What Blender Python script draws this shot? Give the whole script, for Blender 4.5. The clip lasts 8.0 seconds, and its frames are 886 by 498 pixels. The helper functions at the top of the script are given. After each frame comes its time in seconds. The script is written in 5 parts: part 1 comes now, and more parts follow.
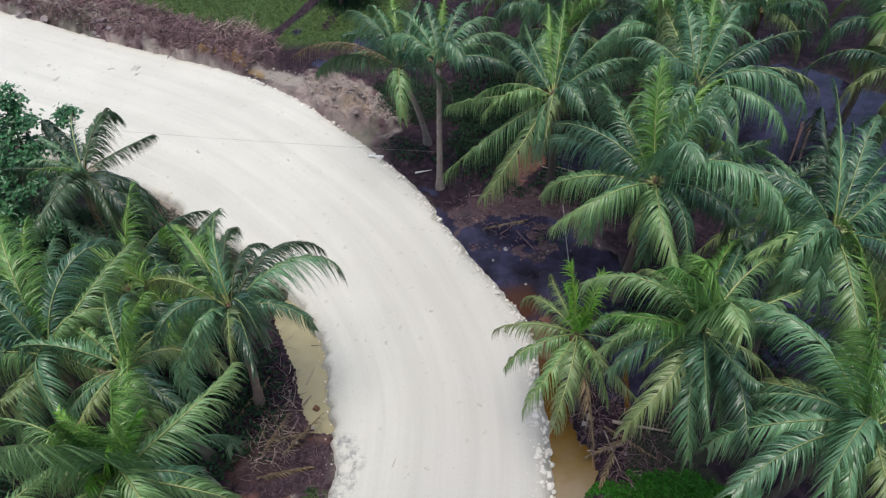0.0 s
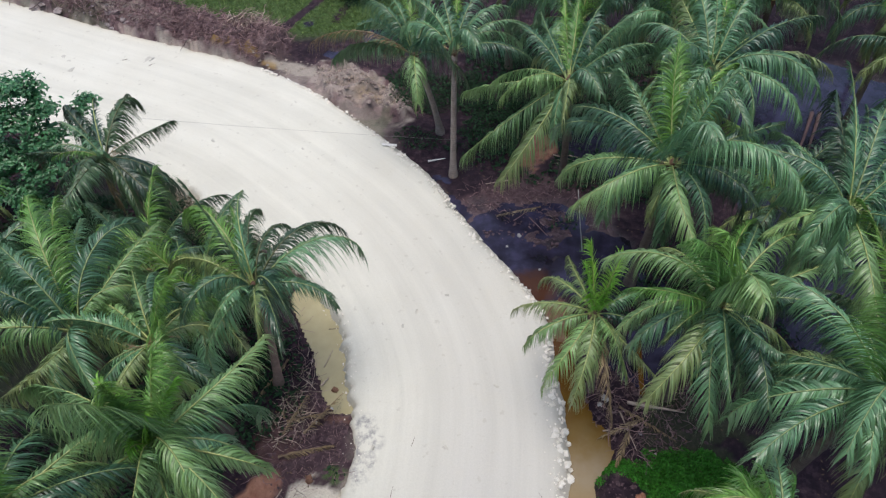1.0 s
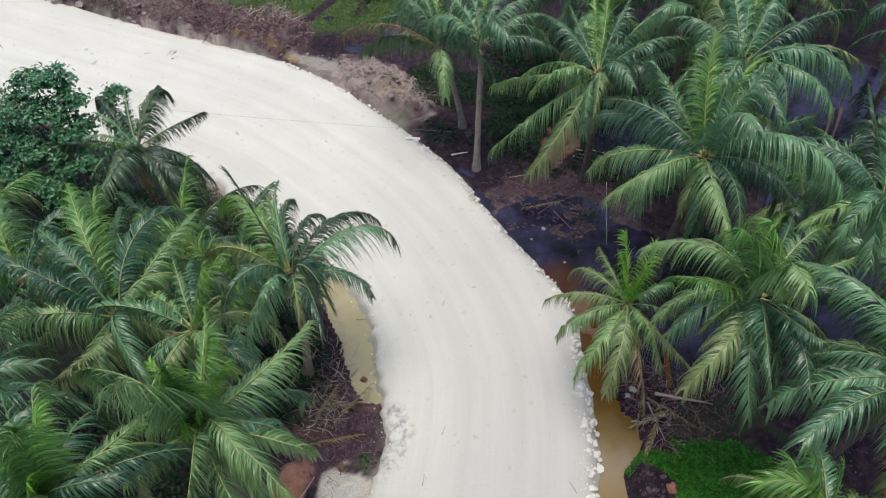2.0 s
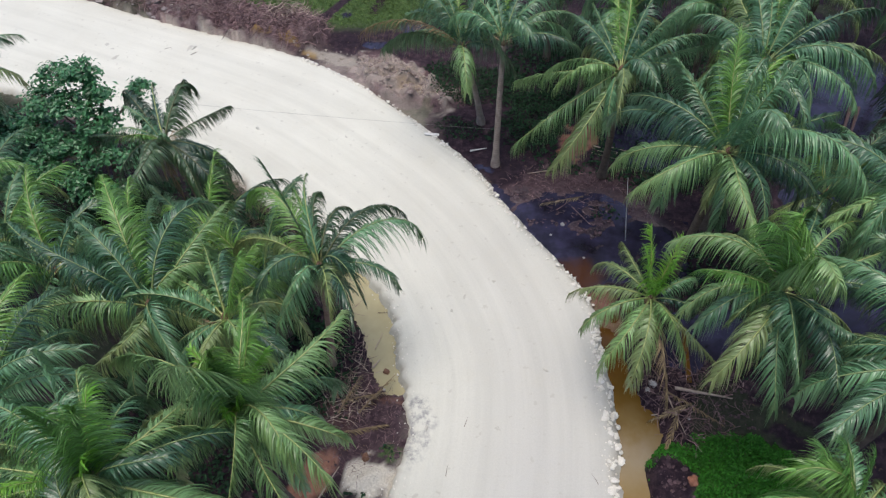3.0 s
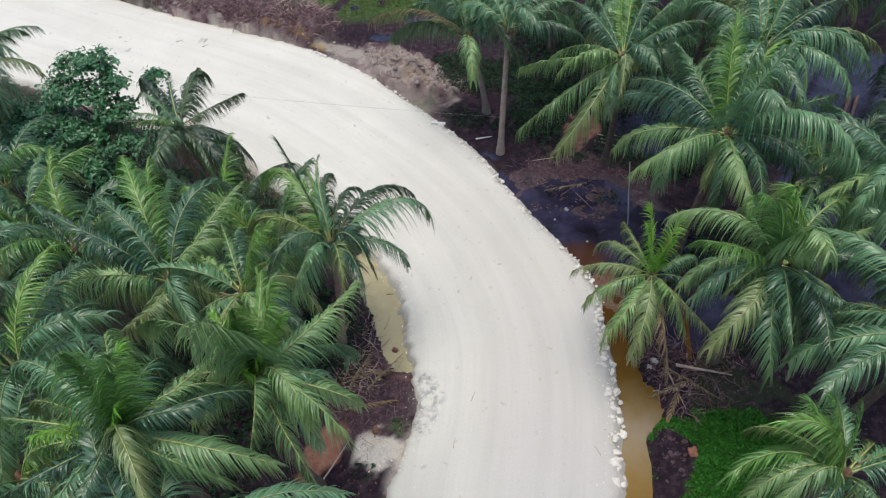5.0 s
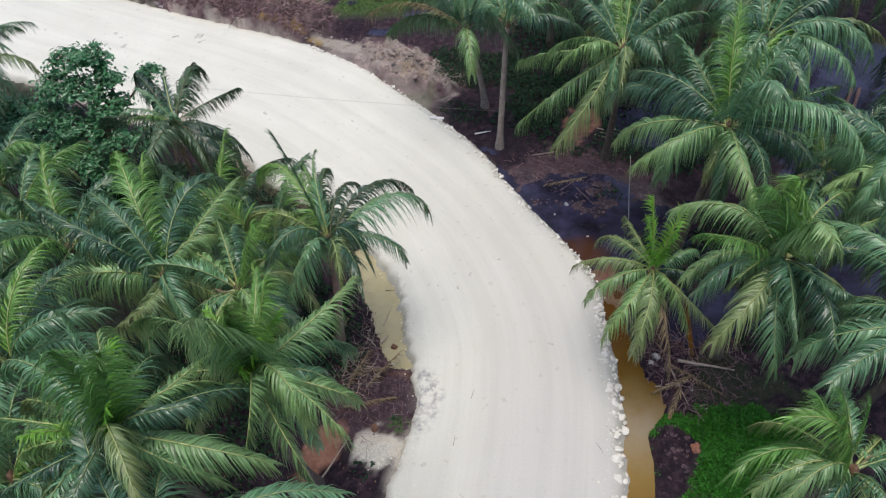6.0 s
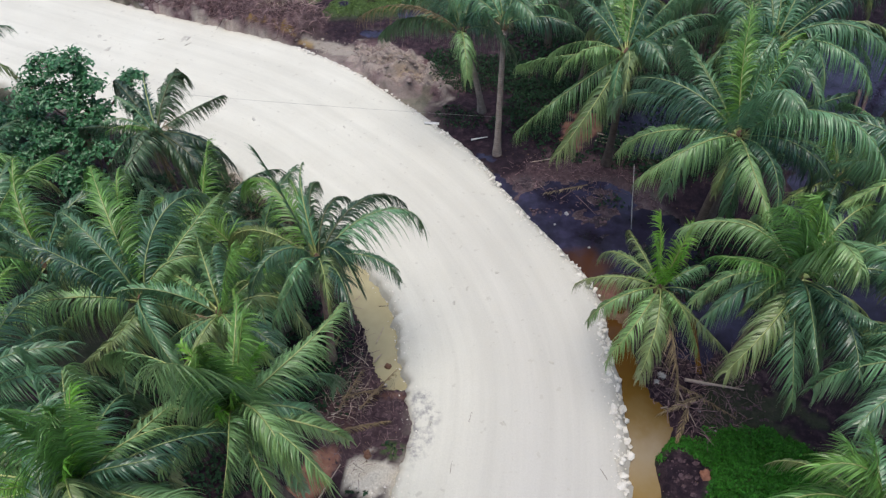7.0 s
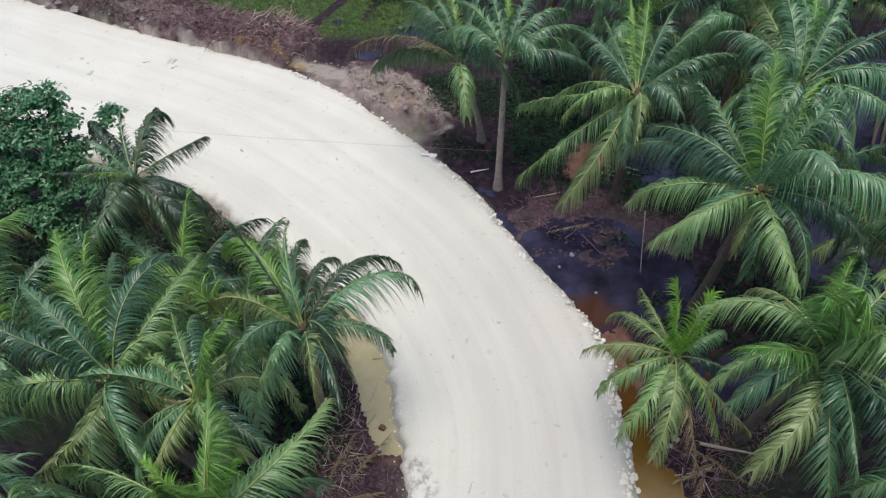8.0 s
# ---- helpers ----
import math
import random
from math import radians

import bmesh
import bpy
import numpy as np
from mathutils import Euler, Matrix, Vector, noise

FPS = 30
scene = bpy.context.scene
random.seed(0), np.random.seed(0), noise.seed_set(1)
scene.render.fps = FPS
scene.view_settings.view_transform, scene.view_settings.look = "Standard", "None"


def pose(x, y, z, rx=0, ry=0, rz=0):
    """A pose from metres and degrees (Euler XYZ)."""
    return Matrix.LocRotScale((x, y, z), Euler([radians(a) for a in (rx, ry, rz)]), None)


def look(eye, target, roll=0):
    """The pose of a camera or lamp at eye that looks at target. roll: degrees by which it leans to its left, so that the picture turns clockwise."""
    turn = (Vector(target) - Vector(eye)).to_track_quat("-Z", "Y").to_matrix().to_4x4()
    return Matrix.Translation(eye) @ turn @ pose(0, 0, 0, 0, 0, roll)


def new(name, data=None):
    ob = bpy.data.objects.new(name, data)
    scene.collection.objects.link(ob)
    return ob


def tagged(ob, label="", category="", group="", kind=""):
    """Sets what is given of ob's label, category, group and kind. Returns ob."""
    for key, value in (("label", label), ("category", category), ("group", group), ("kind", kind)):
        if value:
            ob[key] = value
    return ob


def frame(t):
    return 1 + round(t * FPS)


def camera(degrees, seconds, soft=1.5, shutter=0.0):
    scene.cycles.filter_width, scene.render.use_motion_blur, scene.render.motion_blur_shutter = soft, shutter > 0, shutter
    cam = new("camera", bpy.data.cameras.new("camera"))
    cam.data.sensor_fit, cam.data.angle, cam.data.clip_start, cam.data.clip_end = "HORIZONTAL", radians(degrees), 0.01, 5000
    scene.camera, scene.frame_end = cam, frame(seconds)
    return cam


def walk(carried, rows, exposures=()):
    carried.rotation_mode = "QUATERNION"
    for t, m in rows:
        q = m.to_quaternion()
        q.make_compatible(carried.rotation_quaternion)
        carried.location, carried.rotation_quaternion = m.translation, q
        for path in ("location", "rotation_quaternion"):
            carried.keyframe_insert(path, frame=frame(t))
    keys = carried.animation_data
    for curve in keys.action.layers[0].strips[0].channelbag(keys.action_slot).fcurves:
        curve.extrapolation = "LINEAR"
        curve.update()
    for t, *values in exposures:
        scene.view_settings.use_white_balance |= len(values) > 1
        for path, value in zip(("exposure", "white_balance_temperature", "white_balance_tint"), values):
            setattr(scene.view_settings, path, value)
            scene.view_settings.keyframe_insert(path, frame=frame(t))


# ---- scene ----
cam = camera(65.1, 8.0, soft=1.3)
PATH = [
    (0, (0.197, 0.036, 22.763), (-0.001, 1.355, 21.273), -1.8),
    (0.5, (0.003, -0.4, 22.705), (-0.197, 0.92, 21.215), -1.8),
    (1, (-0.344, -0.742, 22.611), (-0.543, 0.578, 21.121), -1.8),
    (1.5, (-0.777, -0.999, 22.585), (-0.979, 0.318, 21.094), -1.8),
    (3, (-1.948, -1.606, 22.712), (-2.166, -0.296, 21.217), -1.7),
    (3.5, (-1.934, -1.916, 22.713), (-2.16, -0.605, 21.22), -1.8),
    (4, (-1.869, -2.141, 22.75), (-2.097, -0.831, 21.256), -2.0),
    (4.5, (-1.898, -2.411, 22.79), (-2.123, -1.1, 21.296), -2.0),
    (5, (-1.891, -2.672, 22.83), (-2.122, -1.364, 21.335), -2.2),
    (6.5, (-1.894, -2.169, 22.304), (-2.121, -0.87, 20.801), -2.6),
    (7, (-2.032, -1.209, 22.09), (-2.252, 0.087, 20.583), -2.5),
    (7.5, (-2.113, 0.083, 22.078), (-2.334, 1.371, 20.564), -2.8),
    (8, (-2.305, 1.462, 22.162), (-2.524, 2.746, 20.645), -2.7),
]
walk(cam, [(t, look(eye, target, roll)) for t, eye, target, roll in PATH], [(0, 0.62, 6600, 10.5), (8, 0.62, 6600, 10.5)])

# ---------------------------------------------------------------- light
world = bpy.data.worlds.new("overcast_sky")
scene.world = world
world.use_nodes = True
wn = world.node_tree
wn.nodes.clear()
w_out = wn.nodes.new("ShaderNodeOutputWorld")
w_bg = wn.nodes.new("ShaderNodeBackground")
w_sky = wn.nodes.new("ShaderNodeTexSky")
w_sky.sky_type = "NISHITA"
w_sky.sun_disc = False
w_sky.sun_elevation = radians(84)
w_sky.sun_rotation = radians(207)
w_sky.air_density, w_sky.dust_density, w_sky.ozone_density = 1.0, 2.2, 1.5
w_bg.inputs["Strength"].default_value = 0.118
wn.links.new(w_sky.outputs["Color"], w_bg.inputs["Color"])
wn.links.new(w_bg.outputs["Background"], w_out.inputs["Surface"])

sun = new("sun", bpy.data.lights.new("sun", "SUN"))
sun.data.energy, sun.data.angle, sun.data.color = 1.5, radians(36), (1.0, 0.95, 0.88)
sun.matrix_world = look((-2, -4, 40), (0, 0, 0))

# ---------------------------------------------------------------- materials


def material(name):
    m = bpy.data.materials.new(name)
    m.use_nodes = True
    nt = m.node_tree
    return m, nt, nt.nodes["Principled BSDF"]


def node(nt, kind, **values):
    n = nt.nodes.new(kind)
    for key, value in values.items():
        n.inputs[key.replace("_", " ")].default_value = value
    return n


def ramp(nt, source, stops):
    r = nt.nodes.new("ShaderNodeValToRGB")
    while len(r.color_ramp.elements) < len(stops):
        r.color_ramp.elements.new(0.5)
    for e, (at, c) in zip(r.color_ramp.elements, stops):
        e.position, e.color = at, (*c, 1) if len(c) == 3 else c
    nt.links.new(source, r.inputs["Fac"])
    return r.outputs["Color"]


def grey(a):
    return (a, a, a)


def mixed(nt, a, b, fac, mode="MIX"):
    m = nt.nodes.new("ShaderNodeMix")
    m.data_type, m.blend_type = "RGBA", mode
    for socket, value in ((m.inputs[6], a), (m.inputs[7], b), (m.inputs[0], fac)):
        if isinstance(value, (tuple, float, int)):
            socket.default_value = (*value, 1) if isinstance(value, tuple) else value
        else:
            nt.links.new(value, socket)
    return m.outputs[2]


def coords(nt, which="Object", scale=(1, 1, 1)):
    tc = nt.nodes.new("ShaderNodeTexCoord")
    mp = nt.nodes.new("ShaderNodeMapping")
    mp.inputs["Scale"].default_value = scale
    nt.links.new(tc.outputs[which], mp.inputs["Vector"])
    return mp.outputs["Vector"]


def noisy(nt, vec, scale, detail=4.0, rough=0.6):
    n = node(nt, "ShaderNodeTexNoise", Scale=scale, Detail=detail, Roughness=rough)
    nt.links.new(vec, n.inputs["Vector"])
    return n.outputs["Fac"]


def bumped(nt, bsdf, height, strength=0.4, distance=0.05):
    b = node(nt, "ShaderNodeBump", Strength=strength, Distance=distance)
    nt.links.new(height, b.inputs["Height"])
    nt.links.new(b.outputs["Normal"], bsdf.inputs["Normal"])


def attribute(nt, name):
    a = nt.nodes.new("ShaderNodeAttribute")
    a.attribute_name = name
    return a


def split(nt, colour):
    s = nt.nodes.new("ShaderNodeSeparateColor")
    nt.links.new(colour, s.inputs["Color"])
    return s.outputs


def leaf_material(name, dark, light, tip, gloss=0.38, through_light=0.13):
    """Leaflets: green that varies from frond to frond and leaflet to leaflet, dry towards the tips."""
    m, nt, b = material(name)
    info = nt.nodes.new("ShaderNodeObjectInfo")
    geo = nt.nodes.new("ShaderNodeNewGeometry")
    c1 = mixed(nt, dark, light, info.outputs["Random"])
    isl = ramp(nt, geo.outputs["Random Per Island"], [(0.0, grey(0.60)), (1.0, grey(1.42))])
    c2 = mixed(nt, c1, isl, 1.0, "MULTIPLY")
    col = attribute(nt, "age")
    n = noisy(nt, coords(nt), 3.0)
    f = nt.nodes.new("ShaderNodeMath")
    f.operation = "MULTIPLY"
    nt.links.new(col.outputs["Fac"], f.inputs[0])
    nt.links.new(ramp(nt, n, [(0.3, grey(0.5)), (0.7, grey(1.2))]), f.inputs[1])
    c3 = mixed(nt, c2, tip, f.outputs[0])
    nt.links.new(c3, b.inputs["Base Color"])
    b.inputs["Roughness"].default_value = gloss
    b.inputs["Specular IOR Level"].default_value = 0.8 if gloss < 0.46 else 0.25
    tr = nt.nodes.new("ShaderNodeBsdfTranslucent")
    nt.links.new(c3, tr.inputs["Color"])
    mx = nt.nodes.new("ShaderNodeMixShader")
    mx.inputs[0].default_value = through_light
    nt.links.new(b.outputs[0], mx.inputs[1])
    nt.links.new(tr.outputs[0], mx.inputs[2])
    nt.links.new(mx.outputs[0], nt.nodes["Material Output"].inputs["Surface"])
    return m


LEAF = leaf_material("palm_leaf_mature", (0.021, 0.080, 0.050), (0.134, 0.298, 0.138), (0.28, 0.29, 0.11), 0.37)
LEAF_YOUNG = leaf_material("palm_leaf_young", (0.105, 0.255, 0.055), (0.170, 0.335, 0.062), (0.28, 0.32, 0.09), 0.40, 0.24)
LEAF_LIGHT = leaf_material("palm_leaf_light", (0.115, 0.240, 0.095), (0.225, 0.400, 0.145), (0.36, 0.39, 0.13), 0.40, 0.25)
LEAF_SPEAR = leaf_material("palm_leaf_spear", (0.17, 0.42, 0.05), (0.26, 0.51, 0.075), (0.34, 0.48, 0.10), 0.42, 0.45)
LEAF_OLD = leaf_material("palm_leaf_yellowing", (0.095, 0.195, 0.070), (0.165, 0.265, 0.092), (0.32, 0.31, 0.125), 0.45)
LEAF_RAGGED = leaf_material("palm_leaf_ragged", (0.022, 0.056, 0.030), (0.066, 0.125, 0.050), (0.20, 0.18, 0.10), 0.42)
LEAF_DEAD = leaf_material("palm_leaf_dead", (0.26, 0.19, 0.105), (0.42, 0.34, 0.21), (0.46, 0.38, 0.25), 0.75, 0.1)


def rib_material(name, a, b_, rough=0.5):
    m, nt, b = material(name)
    n = noisy(nt, coords(nt), 9.0)
    nt.links.new(ramp(nt, n, [(0.3, a), (0.7, b_)]), b.inputs["Base Color"])
    b.inputs["Roughness"].default_value = rough
    return m


RIB = rib_material("frond_rib_green", (0.22, 0.29, 0.09), (0.46, 0.49, 0.20))
RIB_MATURE = rib_material("frond_rib_mature", (0.13, 0.20, 0.075), (0.33, 0.39, 0.17))
RIB_DARK = rib_material("frond_rib_dull", (0.06, 0.075, 0.03), (0.15, 0.16, 0.07))
RIB_DEAD = rib_material("frond_rib_dry", (0.14, 0.095, 0.06), (0.25, 0.18, 0.11), 0.8)
STALK = rib_material("flower_stalk_tan", (0.20, 0.14, 0.08), (0.40, 0.31, 0.20), 0.8)
FIBRE = rib_material("crown_fibre_brown", (0.065, 0.036, 0.025), (0.21, 0.125, 0.082), 0.9)


def bark_material(name, dark, light):
    m, nt, b = material(name)
    v = coords(nt)
    rings = node(nt, "ShaderNodeTexWave", Scale=2.6, Distortion=1.5, Detail=3.0)
    rings.bands_direction = "Z"
    nt.links.new(v, rings.inputs["Vector"])
    n = noisy(nt, v, 4.0, 6.0, 0.7)
    c = mixed(nt, ramp(nt, n, [(0.3, dark), (0.7, light)]), (0.10, 0.075, 0.06),
              ramp(nt, rings.outputs["Fac"], [(0.0, grey(0.0)), (0.75, grey(0.0)), (1.0, grey(0.35))]))
    nt.links.new(c, b.inputs["Base Color"])
    b.inputs["Roughness"].default_value = 0.9
    bumped(nt, b, rings.outputs["Fac"], 0.5, 0.03)
    return m


BARK = bark_material("palm_bark_pale", (0.20, 0.16, 0.14), (0.38, 0.32, 0.285))
BARK_RED = bark_material("palm_bark_reddish", (0.15, 0.095, 0.08), (0.30, 0.20, 0.165))
# Brown bark darkened further, with the crowns' shade put into its colour.
BARK_SHADE = bark_material("palm_bark_brown_shaded", (0.06, 0.045, 0.038), (0.15, 0.115, 0.095))


def ground_material():
    """Swamp soil; the point colour 'soil' says where grass, clay and lime lie, 'wet' where it glistens."""
    m, nt, b = material("swamp_soil")
    v = coords(nt)
    coarse, fine, tiny = noisy(nt, v, 0.5, 6), noisy(nt, v, 3.0, 8, 0.7), noisy(nt, v, 14.0, 6, 0.75)
    base = ramp(nt, fine, [(0.3, (0.010, 0.006, 0.010)), (0.5, (0.030, 0.018, 0.026)), (0.63, (0.075, 0.046, 0.055)), (0.8, (0.16, 0.105, 0.115))])
    base = mixed(nt, base, (0.015, 0.010, 0.017), ramp(nt, coarse, [(0.4, grey(0.0)), (0.65, grey(0.7))]))
    soil = split(nt, attribute(nt, "soil").outputs["Color"])
    wet = split(nt, attribute(nt, "wet").outputs["Color"])
    grass = ramp(nt, tiny, [(0.25, (0.022, 0.050, 0.015)), (0.5, (0.060, 0.115, 0.034)), (0.75, (0.13, 0.19, 0.065))])
    clay = ramp(nt, fine, [(0.3, (0.26, 0.11, 0.07)), (0.7, (0.47, 0.25, 0.17))])
    lime = ramp(nt, tiny, [(0.3, (0.40, 0.36, 0.30)), (0.5, (0.62, 0.57, 0.48)), (0.7, (0.74, 0.69, 0.60))])
    c = mixed(nt, base, clay, soil[1])
    # Brush colour follows the bump, so crevice shade is painted into its hollows.
    relief = noisy(nt, v, 2.2, 8, 0.72)
    brush = ramp(nt, relief, [(0.33, (0.028, 0.014, 0.020)), (0.47, (0.125, 0.078, 0.085)), (0.58, (0.18, 0.12, 0.125)), (0.72, (0.33, 0.25, 0.24))])
    c = mixed(nt, c, brush, wet[1])
    c = mixed(nt, c, lime, soil[2])
    c = mixed(nt, c, grass, soil[0])
    c = mixed(nt, c, (0.35, 0.22, 0.05), wet[2])
    nt.links.new(c, b.inputs["Base Color"])
    nt.links.new(ramp(nt, wet[0], [(0.0, grey(0.95)), (0.3, grey(0.6)), (1.0, grey(0.10))]), b.inputs["Roughness"])
    nt.links.new(ramp(nt, wet[0], [(0.0, grey(0.15)), (0.4, grey(0.3)), (1.0, grey(0.45))]), b.inputs["Specular IOR Level"])
    bumped(nt, b, mixed(nt, fine, relief, 0.5), 1.0, 0.14)
    return m


def road_material():
    """Packed crushed coral lime, with faint wheel bands along the road (v runs across it, u along)."""
    m, nt, b = material("crushed_coral_lime")
    uv = coords(nt, "UV")
    v = coords(nt)
    band = noisy(nt, coords(nt, "UV", (0.05, 0.9, 1)), 1.0, 5, 0.6)
    thin = noisy(nt, coords(nt, "UV", (0.12, 6.0, 1)), 1.0, 3, 0.6)
    patch = noisy(nt, v, 0.25, 5, 0.6)
    grain = noisy(nt, v, 16.0, 6, 0.8)
    c = ramp(nt, patch, [(0.3, (0.605, 0.592, 0.518)), (0.7, (0.660, 0.650, 0.575))])
    run = nt.nodes.new("ShaderNodeSeparateXYZ")
    nt.links.new(uv, run.inputs[0])
    worn = nt.nodes.new("ShaderNodeMapRange")
    worn.inputs["From Min"].default_value, worn.inputs["From Max"].default_value = 82.0, 106.0
    nt.links.new(run.outputs["X"], worn.inputs["Value"])
    across = nt.nodes.new("ShaderNodeMapRange")
    across.inputs["From Min"].default_value, across.inputs["From Max"].default_value = -3.2, 0.8
    nt.links.new(run.outputs["Y"], across.inputs["Value"])
    both = nt.nodes.new("ShaderNodeMath")
    both.operation = "MULTIPLY"
    nt.links.new(worn.outputs["Result"], both.inputs[0])
    nt.links.new(across.outputs["Result"], both.inputs[1])
    c = mixed(nt, c, (0.490, 0.478, 0.450), both.outputs[0])
    c = mixed(nt, c, ramp(nt, band, [(0.38, grey(0.92)), (0.58, grey(1.03))]), 0.8, "MULTIPLY")
    c = mixed(nt, c, ramp(nt, thin, [(0.35, grey(0.97)), (0.65, grey(1.02))]), 0.5, "MULTIPLY")
    c = mixed(nt, c, ramp(nt, grain, [(0.25, grey(0.86)), (0.6, grey(1.03))]), 0.7, "MULTIPLY")
    # a few smudges of mud dropped by wheels
    smudge = noisy(nt, v, 2.7, 3, 0.55)
    c = mixed(nt, c, (0.42, 0.40, 0.35), ramp(nt, smudge, [(0.645, grey(0.0)), (0.70, grey(0.5)), (0.9, grey(0.6))]))
    damp = noisy(nt, v, 0.55, 4, 0.7)
    c = mixed(nt, c, (0.55, 0.52, 0.44), ramp(nt, damp, [(0.55, grey(0.0)), (0.75, grey(0.22))]))
    edge = split(nt, attribute(nt, "edge").outputs["Color"])
    c = mixed(nt, c, (0.46, 0.43, 0.37), edge[0])
    crumbs = nt.nodes.new("ShaderNodeMath")
    crumbs.operation = "MULTIPLY"
    nt.links.new(edge[1], crumbs.inputs[0])
    nt.links.new(ramp(nt, noisy(nt, v, 3.4, 8, 0.7), [(0.44, grey(0.0)), (0.62, grey(0.9))]), crumbs.inputs[1])
    c = mixed(nt, c, (0.22, 0.215, 0.23), crumbs.outputs[0])
    nt.links.new(c, b.inputs["Base Color"])
    b.inputs["Roughness"].default_value = 0.95
    b.inputs["Specular IOR Level"].default_value = 0.2
    bumped(nt, b, grain, 0.5, 0.03)
    return m


def water_material(name, a, b_, rough=0.04, wave=0.02, gloss=0.5):
    m, nt, b = material(name)
    v = coords(nt)
    nt.links.new(ramp(nt, noisy(nt, v, 0.9, 4), [(0.3, a), (0.7, b_)]), b.inputs["Base Color"])
    b.inputs["Roughness"].default_value = rough
    b.inputs["IOR"].default_value = 1.33
    b.inputs["Specular IOR Level"].default_value = gloss
    bumped(nt, b, noisy(nt, v, 5.0, 3), wave, 0.05)
    return m


def peat_material():
    """Black peat water with the sky's violet reflection put into its colour, tea-red where the road's lime meets it."""
    m, nt, b = material("peat_water_dark")
    v = coords(nt)
    base = ramp(nt, noisy(nt, v, 0.9, 5), [(0.32, (0.010, 0.008, 0.014)), (0.50, (0.024, 0.021, 0.042)), (0.68, (0.046, 0.043, 0.088))])
    near = nt.nodes.new("ShaderNodeVectorMath")
    near.operation = "DISTANCE"
    near.inputs[1].default_value = (0.75, 17.9, -0.52)
    nt.links.new(v, near.inputs[0])
    drift = nt.nodes.new("ShaderNodeMath")
    drift.operation = "MULTIPLY_ADD"
    drift.inputs[1].default_value = 1.6
    nt.links.new(noisy(nt, v, 1.3, 4), drift.inputs[0])
    nt.links.new(near.outputs["Value"], drift.inputs[2])
    stain = nt.nodes.new("ShaderNodeMapRange")
    stain.inputs["From Min"].default_value, stain.inputs["From Max"].default_value = 2.1, 1.3
    nt.links.new(drift.outputs[0], stain.inputs["Value"])
    nt.links.new(mixed(nt, base, (0.060, 0.022, 0.008), stain.outputs["Result"]), b.inputs["Base Color"])
    b.inputs["Roughness"].default_value, b.inputs["IOR"].default_value = 0.05, 1.33
    b.inputs["Specular IOR Level"].default_value = 0.9
    bumped(nt, b, noisy(nt, v, 5.0, 3), 0.16, 0.05)
    return m


def ditch_material():
    """Turbid ditch water: clear and tea-dark at the swamp's end, thick with pale silt where the ditch is shallow."""
    m, nt, b = material("ditch_turbid_brown")
    v = coords(nt)
    at = nt.nodes.new("ShaderNodeSeparateXYZ")
    nt.links.new(v, at.inputs[0])
    drift = nt.nodes.new("ShaderNodeMath")
    drift.operation = "MULTIPLY_ADD"
    drift.inputs[1].default_value = 2.4
    nt.links.new(noisy(nt, v, 0.8, 4), drift.inputs[0])
    nt.links.new(at.outputs["Y"], drift.inputs[2])
    run = nt.nodes.new("ShaderNodeMapRange")
    run.inputs["From Min"].default_value, run.inputs["From Max"].default_value = 8.0, 18.0
    nt.links.new(drift.outputs[0], run.inputs["Value"])
    silt = ramp(nt, run.outputs["Result"], [(0.0, (0.19, 0.115, 0.028)), (0.14, (0.23, 0.155, 0.055)), (0.30, (0.285, 0.23, 0.155)), (0.42, (0.22, 0.145, 0.055)), (0.52, (0.17, 0.095, 0.020)), (0.70, (0.11, 0.052, 0.010)), (1.0, (0.040, 0.016, 0.006))])
    nt.links.new(silt, b.inputs["Base Color"])
    b.inputs["Roughness"].default_value, b.inputs["IOR"].default_value = 0.06, 1.33
    bumped(nt, b, noisy(nt, v, 5.0, 3), 0.02, 0.05)
    return m


def stone_material():
    m, nt, b = material("coral_limestone")
    info = nt.nodes.new("ShaderNodeObjectInfo")
    n = noisy(nt, coords(nt), 7.0, 6, 0.7)
    c = mixed(nt, ramp(nt, n, [(0.25, (0.52, 0.49, 0.43)), (0.6, (0.80, 0.77, 0.71))]), (0.90, 0.86, 0.78), info.outputs["Random"], "MULTIPLY")
    c = mixed(nt, ramp(nt, n, [(0.25, (0.58, 0.55, 0.49)), (0.6, (0.82, 0.80, 0.75))]), c, 0.35)
    nt.links.new(c, b.inputs["Base Color"])
    b.inputs["Roughness"].default_value = 0.95
    bumped(nt, b, n, 0.6, 0.03)
    return m


def wood_material(name, a, b_):
    m, nt, b = material(name)
    n = noisy(nt, coords(nt, "Object", (3, 3, 14)), 1.5, 5, 0.7)
    isl = nt.nodes.new("ShaderNodeNewGeometry")
    c = mixed(nt, ramp(nt, n, [(0.3, a), (0.7, b_)]), ramp(nt, isl.outputs["Random Per Island"], [(0.0, grey(0.35)), (1.0, grey(1.5))]), 1.0, "MULTIPLY")
    nt.links.new(c, b.inputs["Base Color"])
    b.inputs["Roughness"].default_value = 0.85
    return m


